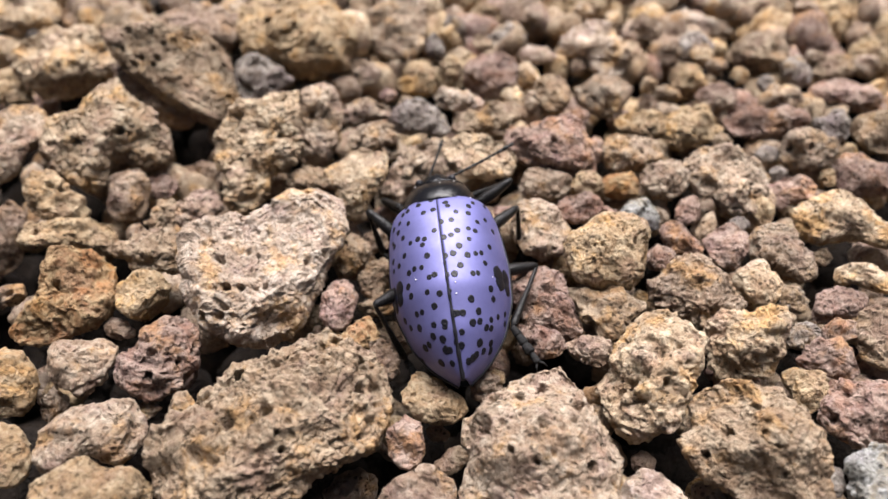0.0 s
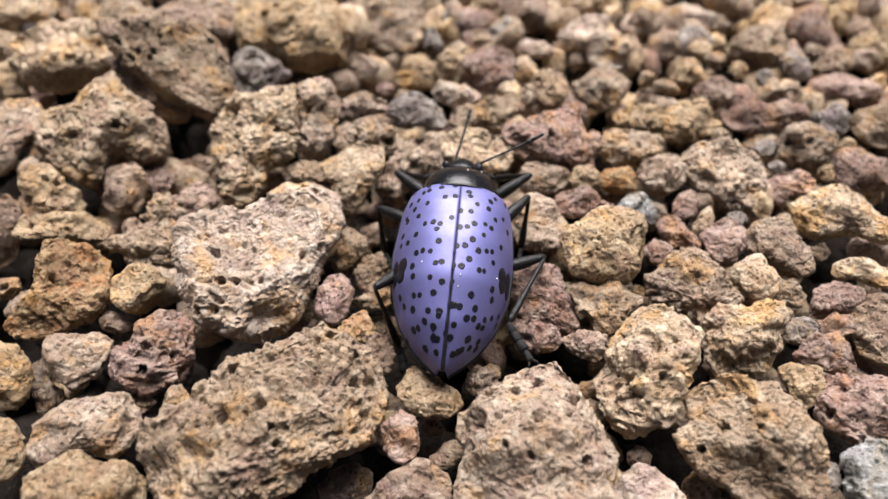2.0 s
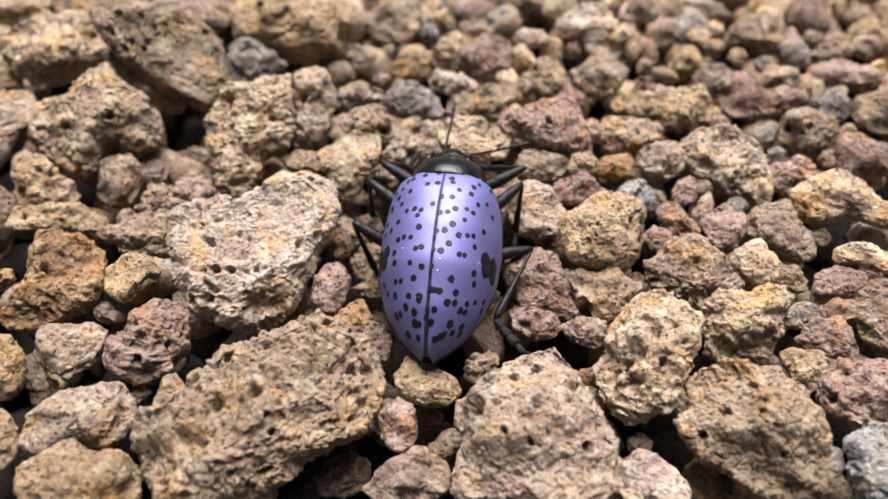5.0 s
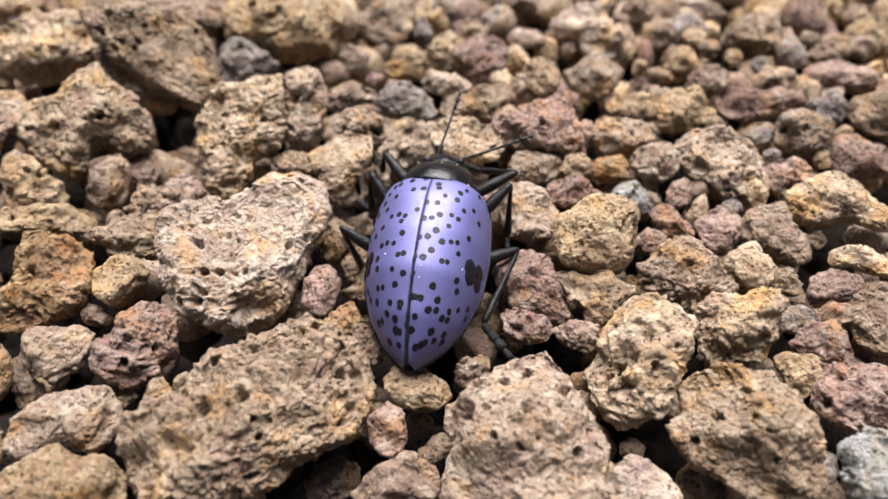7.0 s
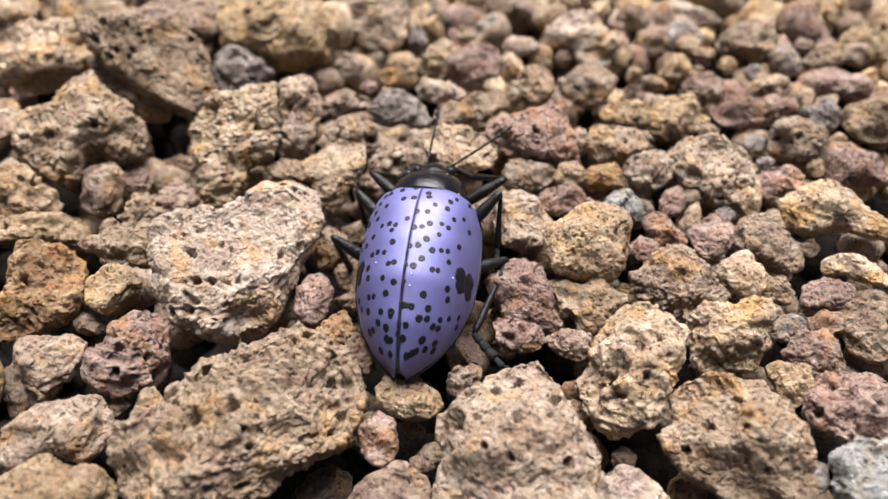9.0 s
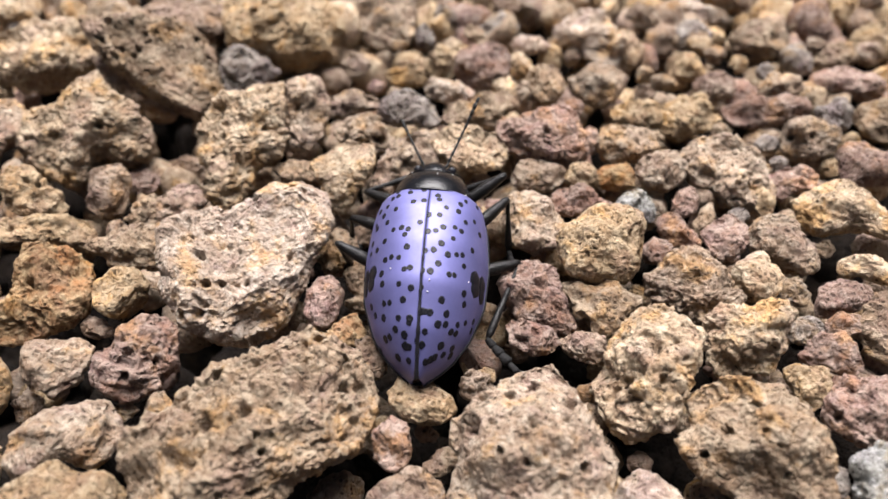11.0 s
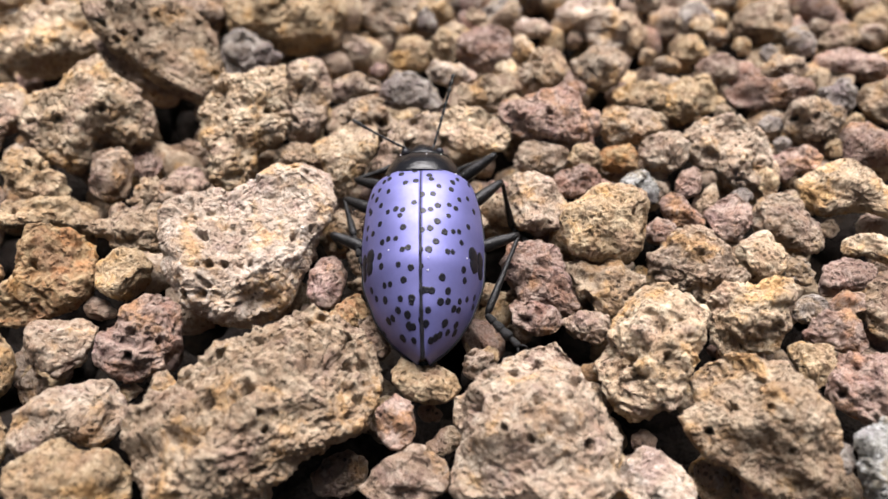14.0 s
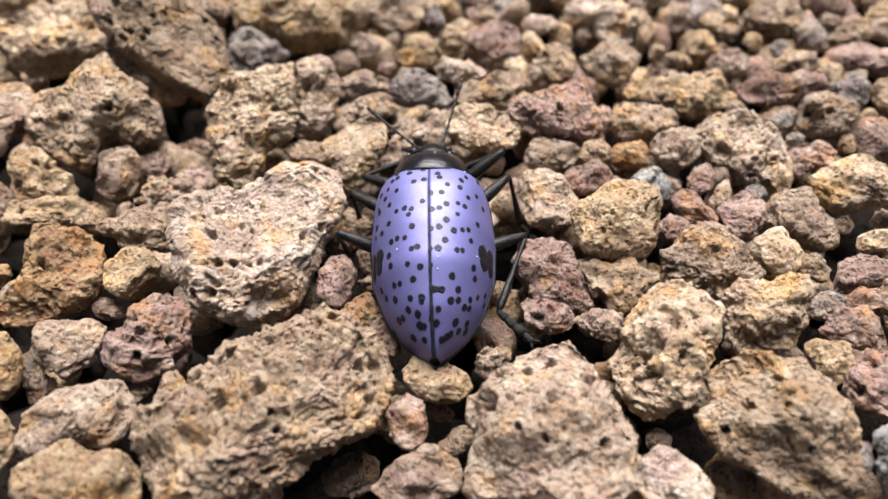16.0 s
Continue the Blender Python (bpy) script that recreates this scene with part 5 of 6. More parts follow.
def tube(points, radii, sides=10, bm=None, flat=1.0):
    """A closed tapered limb along the points."""
    bm = bm or bmesh.new()
    rings = []
    for k, (p, r) in enumerate(zip(points, radii)):
        p = Vector(p)
        ahead = Vector(points[min(k + 1, len(points) - 1)]) - Vector(points[max(k - 1, 0)])
        q = ahead.to_track_quat("Z", "X")
        rings.append([bm.verts.new(p + q @ Vector((r * math.cos(a), flat * r * math.sin(a), 0))) for a in (2 * math.pi * j / sides for j in range(sides))])
    for r0, r1 in zip(rings, rings[1:]):
        for j in range(sides):
            bm.faces.new((r0[j], r0[(j + 1) % sides], r1[(j + 1) % sides], r1[j]))
    bm.faces.new(rings[0][::-1])
    bm.faces.new(rings[-1])
    return bm


beetle = new("beetle")
tagged(beetle, "violet beetle with black spots and legs crawling over lava stones", "beetle")

elytra = {}
for side, name in ((1, "right"), (-1, "left")):
    rows = [[dome(SHOULDER + (TAIL - SHOULDER) * i / 90, side * (0.008 + 0.992 * math.sin(math.pi / 2 * j / 40))) for j in range(41)] for i in range(91)]
    ob = part("elytron", mm(sheet(rows)), VIOLET, beetle, "glossy violet wing case with black spots")
    thick = ob.modifiers.new("thickness", "SOLIDIFY")
    thick.thickness, thick.offset = 0.00018, -1
    elytra[name] = ob
    rim = [dome(0.06 + (TAIL - 0.06) * i / 60, side * 0.999) for i in range(61)]
    part("rim", mm(tube(rim, [0.13] * 61, 6)), SEAM, ob, "narrow black rim")

seam = [dome(SHOULDER + (TAIL - SHOULDER) * i / 80, 0.0) + Vector((0, 0, -0.03)) for i in range(81)]
part("seam", mm(tube(seam, [0.06 + 0.24 * (i / 80) ** 1.5 + (0.07 * max(0.0, math.sin(0.9 * i)) if i > 36 else 0.0) for i in range(81)], 8, None, 0.5)), SEAM, beetle, "dark seam between the wing cases")


def blot(bm, s, u, side, radius, seed, long=1.0, lifts=(0.006, 0.03, 0.012)):
    """A slightly raised glossy mark that follows the back."""
    rng = random.Random(seed)
    w = float(np.interp(s, ALONG, WIDTH_AT))
    h = float(np.interp(s, ALONG, HEIGHT_AT))
    slope = 1 / math.hypot(w, h * u / math.sqrt(max(0.03, 1 - u * u)))
    wob = [rng.uniform(0.9, 1.1) for _ in range(12)]
    rings = []
    for ring, lift in zip((1.0, 0.82, 0.5), lifts):
        loop = []
        for k in range(12):
            a = 2 * math.pi * k / 12
            du = math.cos(a) * radius * ring * wob[k] * slope * long
            ds = math.sin(a) * radius * ring * wob[k] / LENGTH
            loop.append(bm.verts.new(dome(min(TAIL - 0.005, s + ds), side * min(0.995, max(0.012, u + du)), lift)))
        rings.append(loop)
    for r0, r1 in zip(rings, rings[1:]):
        for k in range(12):
            bm.faces.new((r0[k], r0[(k + 1) % 12], r1[(k + 1) % 12], r1[k]))
    bm.faces.new(rings[-1])


right_spots = []
left_spots = []


def spot_band(into, *pairs):
    into.extend(pairs)


spot_band(right_spots, (0.000, 0.94), (0.021, 0.87), (0.075, 0.98), (0.083, 0.85), (0.091, 0.15), (0.091, 0.64), (0.120, 0.18))
spot_band(right_spots, (0.124, 0.54), (0.166, 0.30), (0.174, 0.50), (0.191, 0.76), (0.215, 0.20), (0.220, 0.02), (0.220, 0.62))
spot_band(right_spots, (0.240, 0.85), (0.269, 0.45), (0.278, 0.55), (0.282, 0.27), (0.307, 0.16), (0.315, 0.04), (0.331, 0.43))
spot_band(right_spots, (0.352, 0.73), (0.369, 0.26), (0.398, 0.59), (0.406, 0.15), (0.406, 0.50), (0.414, 0.02), (0.418, 0.37))
spot_band(right_spots, (0.447, 0.63), (0.468, 0.24), (0.505, 0.50), (0.509, 0.00), (0.509, 0.13), (0.509, 0.42), (0.567, 0.69))
spot_band(right_spots, (0.584, 0.00), (0.609, 0.74), (0.625, 0.37), (0.642, 0.95), (0.675, 0.50), (0.675, 0.85), (0.679, 0.97))
spot_band(right_spots, (0.683, 0.04), (0.683, 0.11), (0.683, 0.20), (0.700, 0.74), (0.717, 0.53), (0.725, 0.39), (0.733, 0.77))
spot_band(right_spots, (0.737, 0.68), (0.762, 0.15), (0.787, 0.85), (0.799, 0.60), (0.812, 0.12), (0.812, 0.90), (0.824, 0.75))
spot_band(right_spots, (0.845, 0.58), (0.857, 0.50), (0.870, 0.36))
spot_band(left_spots, (0.000, 0.82), (0.050, 0.60), (0.054, 0.86), (0.054, 0.11), (0.070, 0.35), (0.079, 0.98), (0.087, 0.56))
spot_band(left_spots, (0.095, 0.99), (0.095, 0.65), (0.133, 0.08), (0.141, 0.70), (0.141, 0.25), (0.145, 0.83), (0.174, 0.53))
spot_band(left_spots, (0.191, 0.73), (0.220, 0.85), (0.240, 0.64), (0.244, 0.82), (0.265, 0.10), (0.290, 0.38), (0.294, 0.51))
spot_band(left_spots, (0.302, 0.27), (0.319, 0.85), (0.331, 0.31), (0.344, 0.63), (0.369, 0.86), (0.373, 0.75), (0.394, 0.26))
spot_band(left_spots, (0.435, 0.50), (0.439, 0.60), (0.443, 0.38), (0.497, 0.19), (0.501, 0.65), (0.501, 0.28), (0.551, 0.64))
spot_band(left_spots, (0.567, 0.36), (0.588, 0.16), (0.617, 0.89), (0.634, 0.65), (0.634, 0.30), (0.638, 0.55), (0.663, 0.85))
spot_band(left_spots, (0.692, 0.70), (0.708, 0.41), (0.712, 0.18), (0.729, 0.20), (0.750, 0.51), (0.770, 0.80), (0.770, 0.69))
spot_band(left_spots, (0.775, 0.33), (0.783, 0.99), (0.799, 0.00), (0.816, 0.35), (0.820, 0.24), (0.849, 0.68), (0.870, 0.34))
for side, name, marks in ((1, "right", right_spots), (-1, "left", left_spots)):
    for k, (s, u) in enumerate(marks):
        bm = bmesh.new()
        blot(bm, s, u, side, 0.19 + 0.055 * ((k * 7) % 5) / 4 + 0.03 * s, 100 * side + k)
        part("spot", mm(bm), SPOT, elytra[name], "small black spot")
    for s, u, radius, seed in ((0.48, 0.82, 0.66, 5), (0.52, 0.84, 0.62, 8), (0.47, 0.93, 0.66, 9), (0.52, 0.94, 0.6, 12)):
        bm = bmesh.new()
        blot(bm, s, u, side, radius, seed + side, 1.0, (0.004, 0.05, 0.07 + 0.001 * seed))
        part("blotch", mm(bm), SPOT, elytra[name], "large black side blotch")


def grain(at, parent):
    bm = bmesh.new()
    bmesh.ops.create_icosphere(bm, subdivisions=2, radius=0.045)
    bmesh.ops.translate(bm, vec=at, verts=bm.verts)
    part("dust_grain", mm(bm), GLINT_DUST, parent, "tiny white bead for glints and dust")


# added white beads that stand in for pinpoint glints on the wing cases
for s, u, name in ((0.49, -0.5, "left"), (0.55, 0.13, "right"), (0.51, 0.72, "right"), (0.60, 0.12, "right")):
    grain(dome(s, u, 0.04), elytra[name])

# belly
rows = []
for i in range(31):
    s = SHOULDER + (TAIL - SHOULDER) * i / 30
    w = float(np.interp(s, ALONG, WIDTH_AT)) * 0.95
    rows.append([(w * math.cos(a), LENGTH * (0.5 - s), 0.35 - 1.9 * math.sin(a) * min(1, w / 3)) for a in (math.pi * j / 20 for j in range(21))])
part("abdomen", mm(sheet(rows)), BLACK, beetle, "black underside")

# pronotum: a broad collar with rounded sides
rows = []
for i in range(25):
    k = i / 24
    y = 7.05 + 2.9 * k
    w = 3.32 - 0.25 * k - 0.85 * k ** 2.5
    h = 4.15 - 0.3 * k - 1.5 * k ** 2.6
    rows.append([(w * math.cos(a) * (1 + 0.06 * math.sin(a)), y + 0.35 * math.cos(a) ** 2 * (k - 0.3), -0.2 + (h + 0.2) * math.sin(a) ** 0.8) for a in (math.pi * j / 28 for j in range(29))])
ob = part("pronotum", mm(sheet(rows)), BLACK, beetle, "glossy black collar shield")
thick = ob.modifiers.new("thickness", "SOLIDIFY")
thick.thickness, thick.offset = 0.0003, -1
for k, y in ((0.0, 7.1), (1.0, 9.95)):
    w, h = 3.37 - 1.1 * k, 4.2 - 1.8 * k
    edge = [(w * math.cos(a) * (1 + 0.06 * math.sin(a)), y + 0.35 * math.cos(a) ** 2 * (k - 0.3), -0.2 + (h + 0.2) * math.sin(a) ** 0.8) for a in (math.pi * j / 28 for j in range(29))]
    part("collar_edge", mm(tube(edge, [0.1] * 29, 6)), BLACK, ob)

# added white beads for the collar's bright specks, both glints and dust
for x, k in ((-2.7, 0.1), (-1.6, 0.75), (0.4, 0.62), (1.5, 0.72), (2.6, 0.12)):
    a = math.acos(max(-1.0, min(1.0, x / 3.45)))
    grain((x, 7.05 + 2.9 * k, -0.1 + (4.15 - 0.3 * k - 1.5 * k ** 2.6 + 0.25) * math.sin(a) ** 0.8), ob)

# head
bm = bmesh.new()
bmesh.ops.create_uvsphere(bm, u_segments=20, v_segments=14, radius=1.0)
for v in bm.verts:
    x, y, z = v.co
    v.co = (1.55 * x * (1 - 0.25 * max(0, y)), 10.2 + 1.5 * y, 1.0 + 1.1 * z - 0.3 * max(0, y))
head = part("head", mm(bm), BLACK, beetle, "small black head")
for side in (1, -1):
    bm = bmesh.new()
    bmesh.ops.create_uvsphere(bm, u_segments=12, v_segments=8, radius=0.36)
    bmesh.ops.translate(bm, vec=(side * 1.35, 10.7, 1.3), verts=bm.verts)
    part("eye", mm(bm), SPOT, head, "black eye")
    palp = [(side * 0.5, 11.0, 0.2), (side * 0.8, 11.5, -0.1), (side * 0.75, 11.9, -0.4)]
    part("palp", mm(tube(palp, (0.12, 0.15, 0.1), 8)), LEG, head)


def limb(length, thick, swell, sides=12):
    """A limb along +y, thickest where swell says."""
    ks = [i / 14 for i in range(15)]
    return mm(tube([(0, length * k, 0.0) for k in ks], [thick * (0.55 + 0.45 * math.exp(-((k - swell) / 0.33) ** 2)) * (0.6 if k in (0.0, 1.0) else 1) for k in ks], sides))


def foot_bead(bm, y, r, length):
    tube([(0, y, 0), (0, y + 0.3 * length, 0), (0, y + 0.85 * length, 0), (0, y + 1.05 * length, 0)], (0.75 * r, 0.95 * r, 1.15 * r, 0.75 * r), 8, bm)


LEGS = {}
SIZES = {"front": (1.7, 8.0, -0.2, 5.0, 4.0), "middle": (2.8, 5.5, 0.3, 4.5, 4.6), "hind": (3.0, 2.0, 0.3, 4.5, 6.8)}
for which, (hx, hy, hz, femur_len, tibia_len) in SIZES.items():
    for side in (1, -1):
        femur = part("femur", limb(femur_len, 0.50, 0.5), LEG, beetle, f"thick black {which} thigh")
        bm = limb(tibia_len, 0.30, 0.85)
        tibia = part("tibia", bm, LEG, beetle, f"slender black {which} shin")
        bm = bmesh.new()
        for k in range(3):
            foot_bead(bm, 0.62 * k, 0.20 + 0.03 * k, 0.62)
        foot_bead(bm, 1.85, 0.17, 0.7)
        for c in (1, -1):
            tube([(0.05 * c, 2.5, 0), (0.22 * c, 2.75, 0.02), (0.3 * c, 2.95, -0.12)], (0.07, 0.06, 0.02), 6, bm)
        if which == "hind":
            bmesh.ops.scale(bm, vec=(1.45, 1.3, 1.45), verts=bm.verts)
        tarsus = part("tarsus", mm(bm), FOOT, beetle, f"jointed black {which} foot with claws")
        LEGS[which, side] = (Vector((side * hx, hy, hz)), femur_len, tibia_len, femur, tibia, tarsus)

ANTENNAE = {}
for side in (1, -1):
    line, radii = [], []
    for k in range(11):
        size = 0.645 if k < 8 else 0.57
        start = line[-1][1] if line else 0.0
        r = 0.12 if k < 8 else (0.16, 0.19, 0.15)[k - 8]
        for along_it, swell in ((0.04, 0.6), (0.3, 0.95), (0.8, 1.05), (1.0, 0.6)):
            y = start + along_it * size
            line.append((0, y, 0.012 * y * y))
            radii.append(swell * r)
    bm = tube(line, radii, 8)
    ANTENNAE[side] = (Vector((side * 0.75, 10.9, 1.1)), part("antenna", mm(bm), LEG, beetle, "thin beaded black antenna with a small club"))


# ---- what moves: millimetres and degrees ----
BODY = [
    (0, 0.73, -6.38, 1.16, 8.6, -7.5, 5.7),
    (0.5, 0.74, -6.25, 1.47, 9.3, -4.0, 2.2),
    (1, 0.74, -6.34, 1.68, 10.0, -0.4, 0.2),
    (1.5, 0.76, -6.21, 1.81, 9.7, -0.1, -1.5),
    (2, 0.79, -6.10, 1.51, 11.4, 3.4, -4.7),
    (2.5, 0.54, -6.10, 1.44, 10.9, 1.2, -5.9),
    (3, 0.56, -5.96, 1.43, 10.3, 0.4, -5.7),
    (3.5, 0.43, -5.88, 1.38, 10.1, -1.4, -6.3),
    (4, 0.30, -5.94, 1.26, 10.1, -1.8, -7.1),
    (4.2, 0.26, -5.73, 1.21, 10.1, -1.8, -7.1),
    (6.3, -0.11, -6.03, 0.89, 11.2, -3.4, -8.6),
    (6.5, -0.11, -6.08, 0.91, 10.7, -3.5, -9.0),
    (7, -0.25, -6.11, 0.97, 10.2, -4.5, -9.6),
    (7.5, -0.25, -6.12, 1.01, 9.9, -5.1, -9.2),
    (8, -0.26, -6.19, 1.07, 9.5, -5.1, -9.0),
    (8.5, -0.23, -6.11, 1.02, 9.6, -4.9, -8.7),
    (9, -0.33, -6.06, 0.90, 9.6, -4.6, -8.9),
    (9.2, -0.35, -6.05, 0.90, 9.7, -3.8, -8.4),
    (11.5, -0.62, -5.99, 0.69, 11.1, 0.2, -3.3),
    (12, -0.70, -6.06, 0.87, 10.6, -0.4, -2.2),
    (12.5, -0.77, -6.15, 0.93, 10.7, -0.6, -1.0),
    (13, -0.79, -6.13, 0.83, 10.5, -0.6, -0.5),
    (13.5, -0.85, -6.14, 0.82, 10.6, -0.5, -0.0),
    (14, -0.88, -6.04, 0.66, 10.5, -0.7, 0.3),
    (14.5, -0.94, -5.95, 0.53, 10.5, -1.0, 0.5),
    (15, -0.99, -5.93, 0.49, 10.7, -1.0, 0.6),
    (15.5, -0.96, -5.99, 0.50, 10.5, -1.1, 0.5),
    (16, -0.94, -5.97, 0.45, 10.4, -1.8, 0.4),
]
FRONT_RIGHT = [
    (0, 5.51, 3.50, 4.71, 2.70, 3.35, 3.11, 1.10, 4.25, 2.61),
    (1.5, 7.05, 3.82, 4.03, 4.39, 5.80, 1.80, 2.55, 7.18, 1.46),
    (2.5, 7.34, 3.77, 4.11, 4.76, 5.76, 1.78, 2.94, 7.16, 1.44),
    (3.5, 7.37, 3.81, 3.85, 4.30, 5.54, 1.96, 2.30, 6.67, 1.62),
    (4, 7.31, 3.65, 3.94, 4.47, 5.51, 1.83, 2.55, 6.78, 1.49),
    (6.5, 7.16, 3.36, 3.62, 4.43, 5.52, 1.65, 2.63, 6.95, 1.31),
    (8, 6.93, 2.79, 4.33, 4.15, 4.79, 2.27, 2.29, 6.14, 1.92),
    (9, 6.79, 3.07, 4.19, 4.30, 5.33, 2.04, 2.59, 6.88, 1.69),
    (11.5, 5.59, 3.59, 4.33, 2.69, 3.39, 2.73, 1.09, 4.29, 2.23),
    (12.5, 5.19, 3.44, 4.46, 2.29, 3.24, 2.86, 0.69, 4.14, 2.36),
    (14, 4.85, 3.65, 4.23, 1.95, 3.45, 2.63, 0.35, 4.35, 2.13),
    (16, 4.64, 3.79, 4.15, 1.74, 3.59, 2.55, 0.14, 4.49, 2.05),
]
MIDDLE_RIGHT = [
    (0, 6.14, 2.46, 2.61, 6.50, 1.55, -1.89, 7.35, -0.59, -2.23),
    (1.5, 6.89, 2.22, 3.20, 6.67, 0.32, -0.98, 6.41, -1.97, -1.32),
    (2.5, 7.16, 1.70, 3.64, 6.76, -0.06, -0.59, 6.25, -2.30, -0.94),
    (3.5, 7.05, 2.10, 3.08, 6.69, 0.32, -1.14, 6.23, -1.93, -1.49),
    (4, 6.89, 2.03, 3.16, 6.63, 0.78, -1.26, 6.18, -1.48, -1.61),
    (6.5, 6.43, 1.36, 4.04, 6.38, -0.29, -0.25, 6.30, -2.59, -0.60),
    (8, 6.06, 0.65, 5.13, 6.10, -1.10, 0.88, 6.15, -3.40, 0.53),
    (9, 6.10, 0.83, 4.80, 5.99, -1.51, 0.84, 5.89, -3.81, 0.50),
    (11.5, 5.75, 2.03, 2.88, 6.12, 0.48, -1.44, 6.65, -1.76, -1.78),
    (12.5, 5.50, 2.00, 2.91, 5.98, 0.06, -1.23, 6.53, -2.17, -1.58),
    (14, 5.29, 2.18, 2.62, 6.26, 1.05, -1.73, 7.76, -0.69, -2.07),
    (16, 4.97, 2.38, 2.66, 6.05, 1.06, -1.62, 7.50, -0.72, -1.96),
]
HIND_RIGHT = [
    (0, 7.76, -2.33, 0.94, 5.17, -8.58, 1.66, 6.72, -11.49, 1.26),
    (1.5, 8.10, -2.79, 2.02, 5.07, -8.84, 1.44, 6.76, -11.40, 1.04),
    (2.5, 8.09, -3.34, 2.19, 4.96, -9.38, 1.99, 6.25, -12.21, 1.59),
    (3.5, 7.84, -2.74, 1.35, 4.55, -8.64, 0.56, 6.09, -11.48, 0.16),
    (4, 7.68, -2.80, 1.14, 4.47, -8.72, 0.18, 6.32, -11.08, -0.22),
    (6.5, 7.08, -2.79, 1.30, 4.13, -8.73, -0.23, 5.88, -11.09, -0.63),
    (8, 6.82, -2.75, 1.42, 4.02, -8.83, 0.25, 5.88, -11.41, -0.15),
    (9, 6.72, -2.58, 0.91, 4.00, -8.68, -0.38, 5.89, -11.02, -0.78),
    (11.5, 6.68, -2.59, 0.87, 4.00, -8.69, -0.46, 5.73, -10.86, -0.86),
    (12.5, 6.38, -2.43, 0.98, 3.76, -8.43, -0.88, 5.47, -10.73, -1.28),
    (14, 6.40, -2.77, 1.94, 3.76, -8.73, 0.01, 5.82, -11.07, -0.39),
    (16, 6.19, -2.21, 0.98, 3.76, -8.46, -0.19, 6.13, -10.94, -0.59),
]
FRONT_LEFT = [
    (0, -5.31, 4.81, 0.90, -3.55, 1.91, 3.01, -2.35, -0.06, 2.66),
    (1.5, -4.10, 5.38, 2.20, -2.18, 7.13, -0.84, -0.48, 8.69, -1.18),
    (2.5, -3.63, 5.53, 3.79, -0.92, 7.38, 1.50, 0.97, 8.67, 1.15),
    (3.5, -3.95, 5.70, 2.19, -1.41, 7.93, 0.05, 0.32, 9.45, -0.29),
    (4, -4.70, 4.76, 2.63, -1.76, 6.68, 0.71, 0.17, 7.93, 0.37),
    (6.5, -3.55, 5.69, 3.78, -4.56, 7.03, 0.16, -5.94, 8.87, -0.19),
    (8, -3.81, 5.74, 3.15, -3.13, 7.58, -0.34, -2.33, 9.74, -0.68),
    (9, -4.30, 5.63, 2.51, -2.30, 7.64, -0.32, -0.68, 9.27, -0.67),
    (11.5, -5.88, 4.74, 0.91, -2.58, 5.74, 1.41, -1.08, 7.14, 1.11),
    (12.5, -6.30, 4.60, 1.06, -3.00, 5.60, 1.56, -1.50, 7.00, 1.26),
    (14, -6.66, 4.51, 0.60, -3.36, 5.51, 1.10, -1.86, 6.91, 0.80),
    (16, -6.86, 4.57, 0.69, -3.56, 5.57, 1.19, -2.06, 6.97, 0.89),
]
MIDDLE_LEFT = [
    (0, -6.01, 0.88, 3.65, -5.04, 0.09, -0.77, -3.26, -1.36, -1.12),
    (1.5, -5.46, 2.18, 2.22, -4.68, 0.84, -2.11, -3.51, -1.14, -2.46),
    (2.5, -5.43, 2.37, 1.98, -4.89, 1.06, -2.40, -4.02, -1.07, -2.74),
    (3.5, -5.46, 2.68, 1.70, -5.06, 2.50, -2.88, -2.96, 1.56, -3.22),
    (4, -5.57, 2.60, 2.12, -5.67, 3.16, -2.45, -6.06, 5.43, -2.79),
    (6.5, -3.95, 2.08, 5.03, -4.71, 2.42, 0.50, -6.82, 3.34, 0.16),
    (8, -5.25, 2.73, 2.94, -4.96, 2.99, -1.65, -3.26, 4.53, -1.99),
    (9, -5.17, 2.90, 2.97, -4.91, 3.35, -1.61, -3.76, 5.34, -1.95),
    (11.5, -7.07, 2.07, 0.81, -7.15, 2.69, -3.00, -7.46, 4.96, -3.34),
    (12.5, -7.37, 1.88, 1.43, -7.15, 2.12, -3.00, -5.58, 3.80, -3.34),
    (14, -7.51, 1.99, 1.10, -6.22, -2.38, 1.68, -5.57, -4.59, 1.34),
    (16, -7.57, 2.06, 1.38, -6.94, 1.93, -3.00, -4.69, 1.48, -3.34),
]
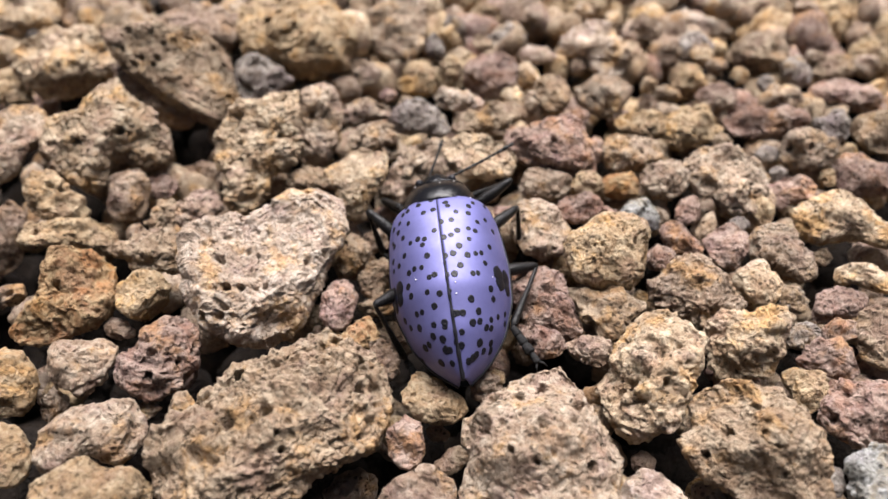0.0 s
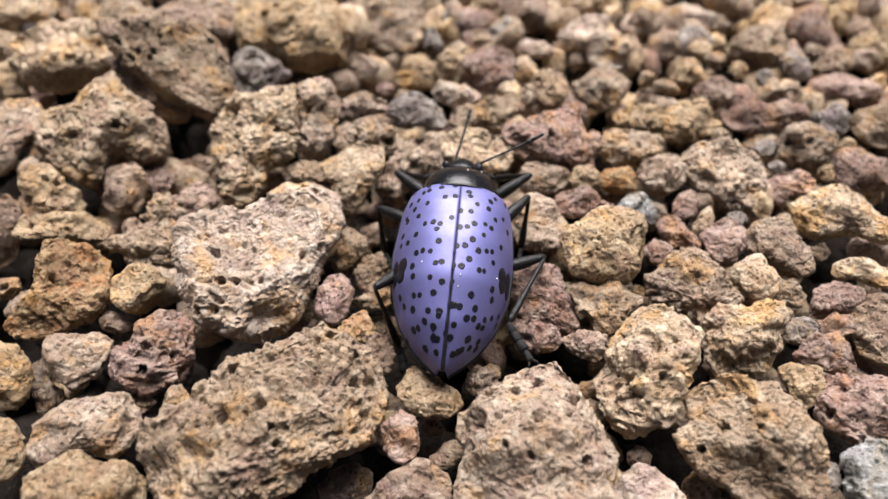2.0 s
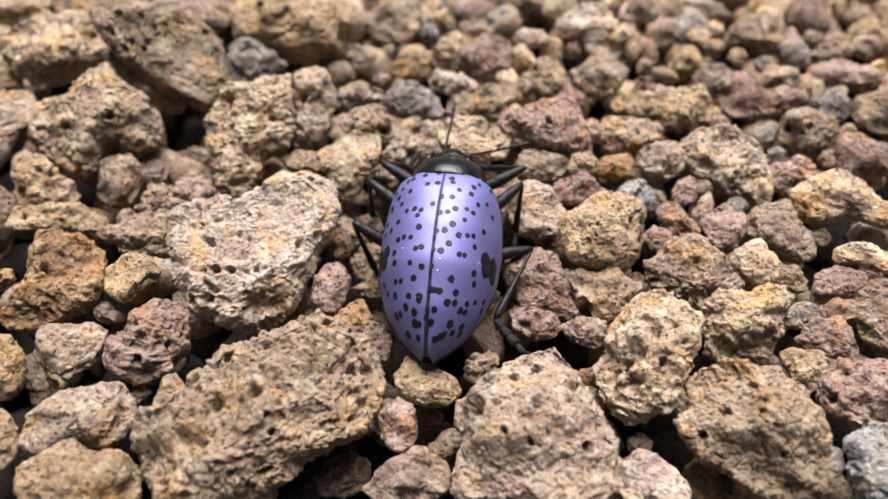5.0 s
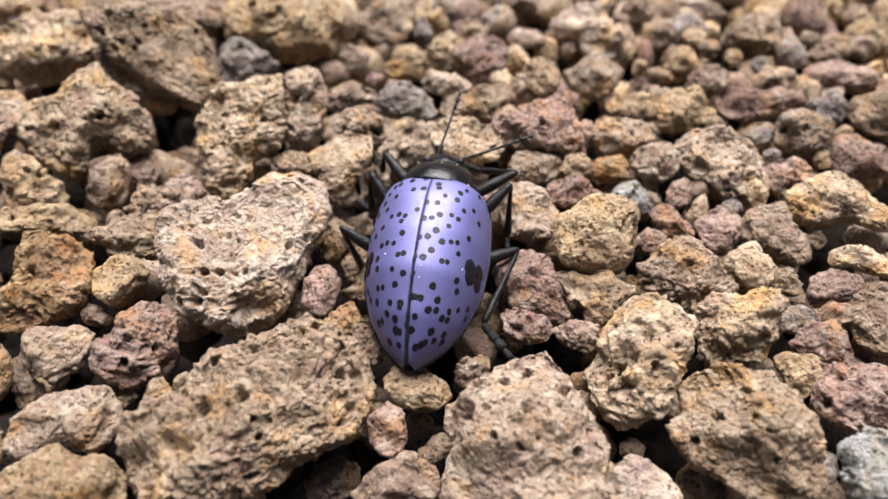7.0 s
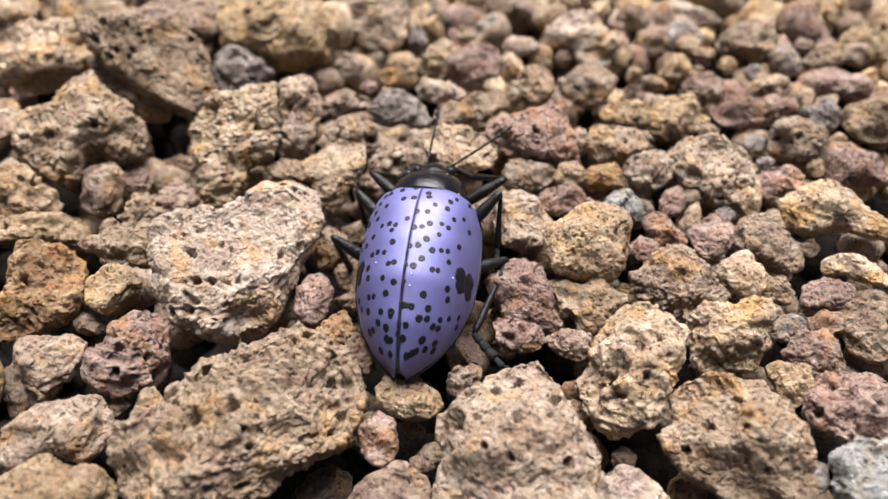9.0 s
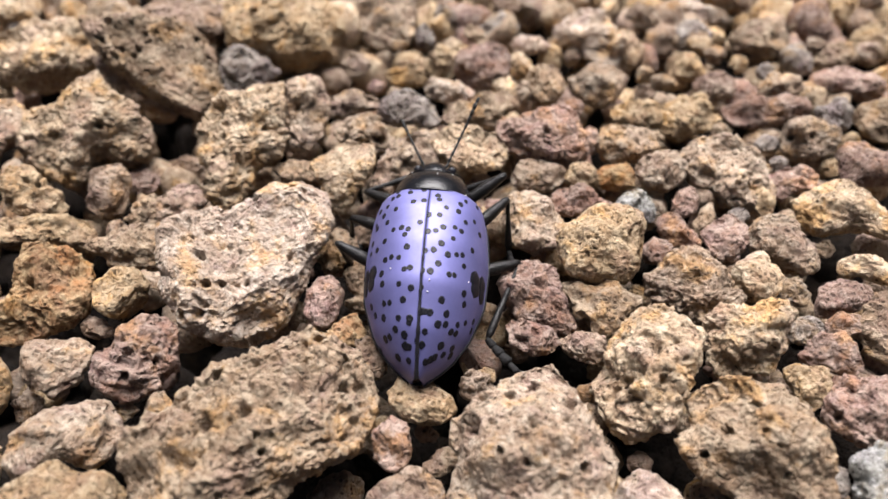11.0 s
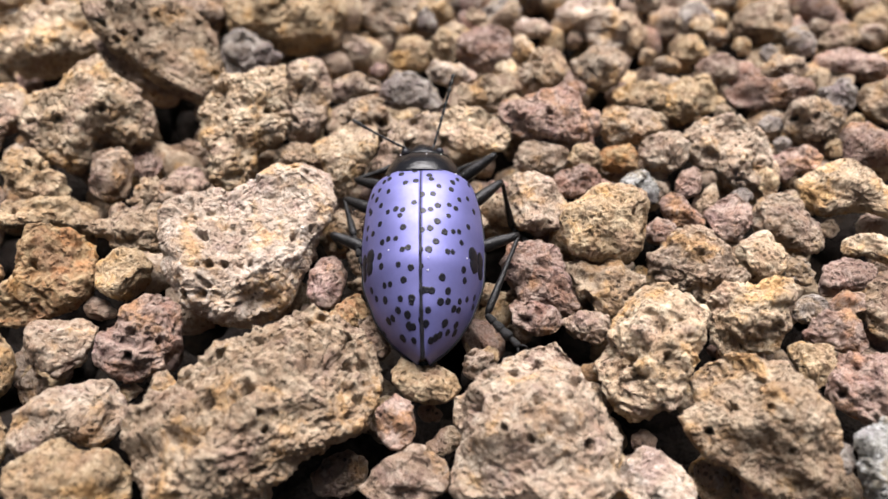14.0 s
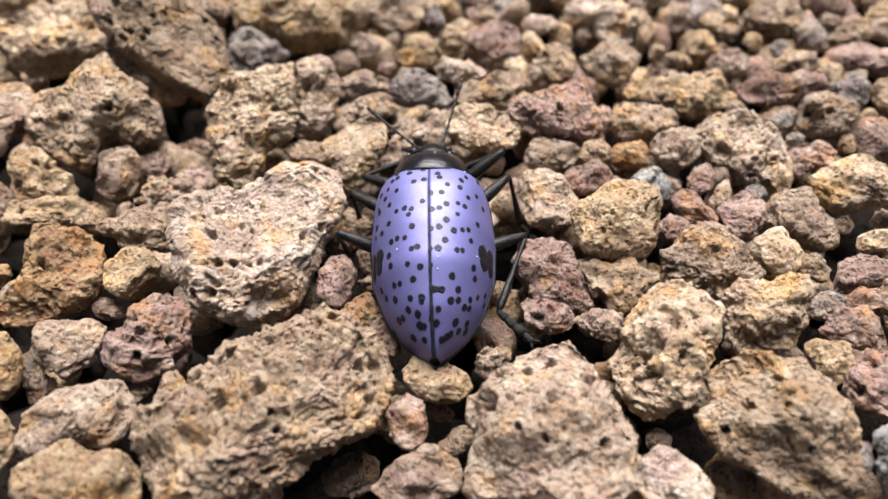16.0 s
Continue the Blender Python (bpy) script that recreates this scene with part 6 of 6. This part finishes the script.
HIND_LEFT = [
    (0, -5.68, -8.63, 3.65, -3.16, -8.64, -2.67, -1.55, -11.23, -3.07),
    (1.5, -5.41, -8.61, 4.38, -3.40, -8.05, -2.09, -2.02, -11.30, -2.49),
    (2.5, -5.85, -8.11, 3.95, -3.27, -8.18, -2.34, -2.50, -12.47, -2.74),
    (2.8, -6.51, -2.00, 0.80, -4.34, -8.25, 2.37, -3.58, -10.42, 2.02),
    (3, -6.29, -2.73, 3.87, -5.57, -1.97, -2.84, -3.99, -0.29, -3.19),
    (3.5, -6.60, -2.57, 3.33, -4.80, -3.21, -3.00, -2.63, -3.98, -3.34),
    (4, -6.05, -2.33, 3.94, -4.99, -2.04, -2.77, -2.77, -1.44, -3.11),
    (6.5, -6.40, -2.37, 3.54, -5.48, -1.38, -3.00, -3.92, 0.31, -3.34),
    (8, -6.65, -2.20, 3.15, -5.86, -0.29, -3.00, -4.97, 1.83, -3.34),
    (9, -6.61, -2.36, 3.47, -5.90, -0.57, -3.00, -5.06, 1.58, -3.34),
    (11.5, -7.35, -2.09, 2.44, -7.00, 0.29, -3.00, -6.67, 2.56, -3.34),
    (12.5, -7.71, -2.42, 2.27, -7.49, -0.26, -3.00, -7.27, 2.03, -3.34),
    (14, -7.89, -2.30, 1.61, -7.88, 0.12, -3.00, -7.87, 2.42, -3.34),
    (16, -7.99, -3.32, 2.82, -7.91, -0.69, -3.00, -7.84, 1.61, -3.34),
]
ANTENNA_RIGHT = [
    (0, 6.38, 8.19, 4.07),
    (1.5, 8.52, 7.46, 5.36),
    (2.5, 8.83, 7.99, 4.03),
    (3.5, 7.85, 9.31, 3.77),
    (4, 6.15, 9.74, 0.93),
    (6.5, 9.42, 5.73, 3.81),
    (8, 7.84, 8.44, 4.98),
    (9, 7.91, 8.39, 4.72),
    (11.5, 3.15, 10.90, 6.28),
    (12.5, 1.14, 11.57, 4.39),
    (14, 1.72, 11.04, 6.33),
    (16, 1.63, 11.39, 5.19),
]
ANTENNA_LEFT = [
    (0, -0.02, 10.99, 1.75),
    (1.5, 2.17, 11.34, 3.53),
    (2.5, 3.11, 11.38, 4.98),
    (3.5, -0.76, 10.53, 8.53),
    (4, 0.26, 11.65, 2.19),
    (6.5, 3.80, 10.88, 5.35),
    (8, 0.77, 11.60, 5.03),
    (9, 1.53, 11.72, 4.09),
    (11.5, -3.97, 10.99, 2.46),
    (12.5, -7.19, 8.83, 2.85),
    (14, -7.21, 9.30, 2.56),
    (16, -6.69, 10.10, 3.06),
]


def at_time(rows, t):
    """A row of places between the given ones."""
    ts = [r[0] for r in rows]
    return [Vector([float(np.interp(t, ts, [r[k + c] for r in rows])) for c in range(3)]) for k in range(1, len(rows[0]), 3)]


def along(start, end):
    """The pose at start whose y axis points to end."""
    return Matrix.Translation(0.001 * start) @ (end - start).to_track_quat("Y", "Z").to_matrix().to_4x4()


def motions():
    body = [(t, pose(x, y, z, rx, ry, rz)) for t, x, y, z, rx, ry, rz in BODY]
    walk(beetle, [(t, Matrix.Translation(0.001 * m.translation) @ m.to_3x3().to_4x4()) for t, m in body])
    steps = {("front", 1): FRONT_RIGHT, ("front", -1): FRONT_LEFT, ("middle", 1): MIDDLE_RIGHT, ("middle", -1): MIDDLE_LEFT, ("hind", 1): HIND_RIGHT, ("hind", -1): HIND_LEFT}
    for key, rows in steps.items():
        hip, femur_len, tibia_len, femur, tibia, tarsus = LEGS[key]
        poses = ([], [], [])
        for t, m in body:
            knee, foot, toe = (m.inverted() @ p for p in at_time(rows, t))
            knee = hip + femur_len * (knee - hip).normalized()
            foot = knee + tibia_len * (foot - knee).normalized()
            poses[0].append((t, along(hip, knee)))
            poses[1].append((t, along(knee, foot)))
            poses[2].append((t, along(foot, toe)))
        for ob, some in zip((femur, tibia, tarsus), poses):
            walk(ob, some)
    for side, rows in ((1, ANTENNA_RIGHT), (-1, ANTENNA_LEFT)):
        root, ob = ANTENNAE[side]
        walk(ob, [(t, along(root, m.inverted() @ at_time(rows, t)[0])) for t, m in body])


motions()
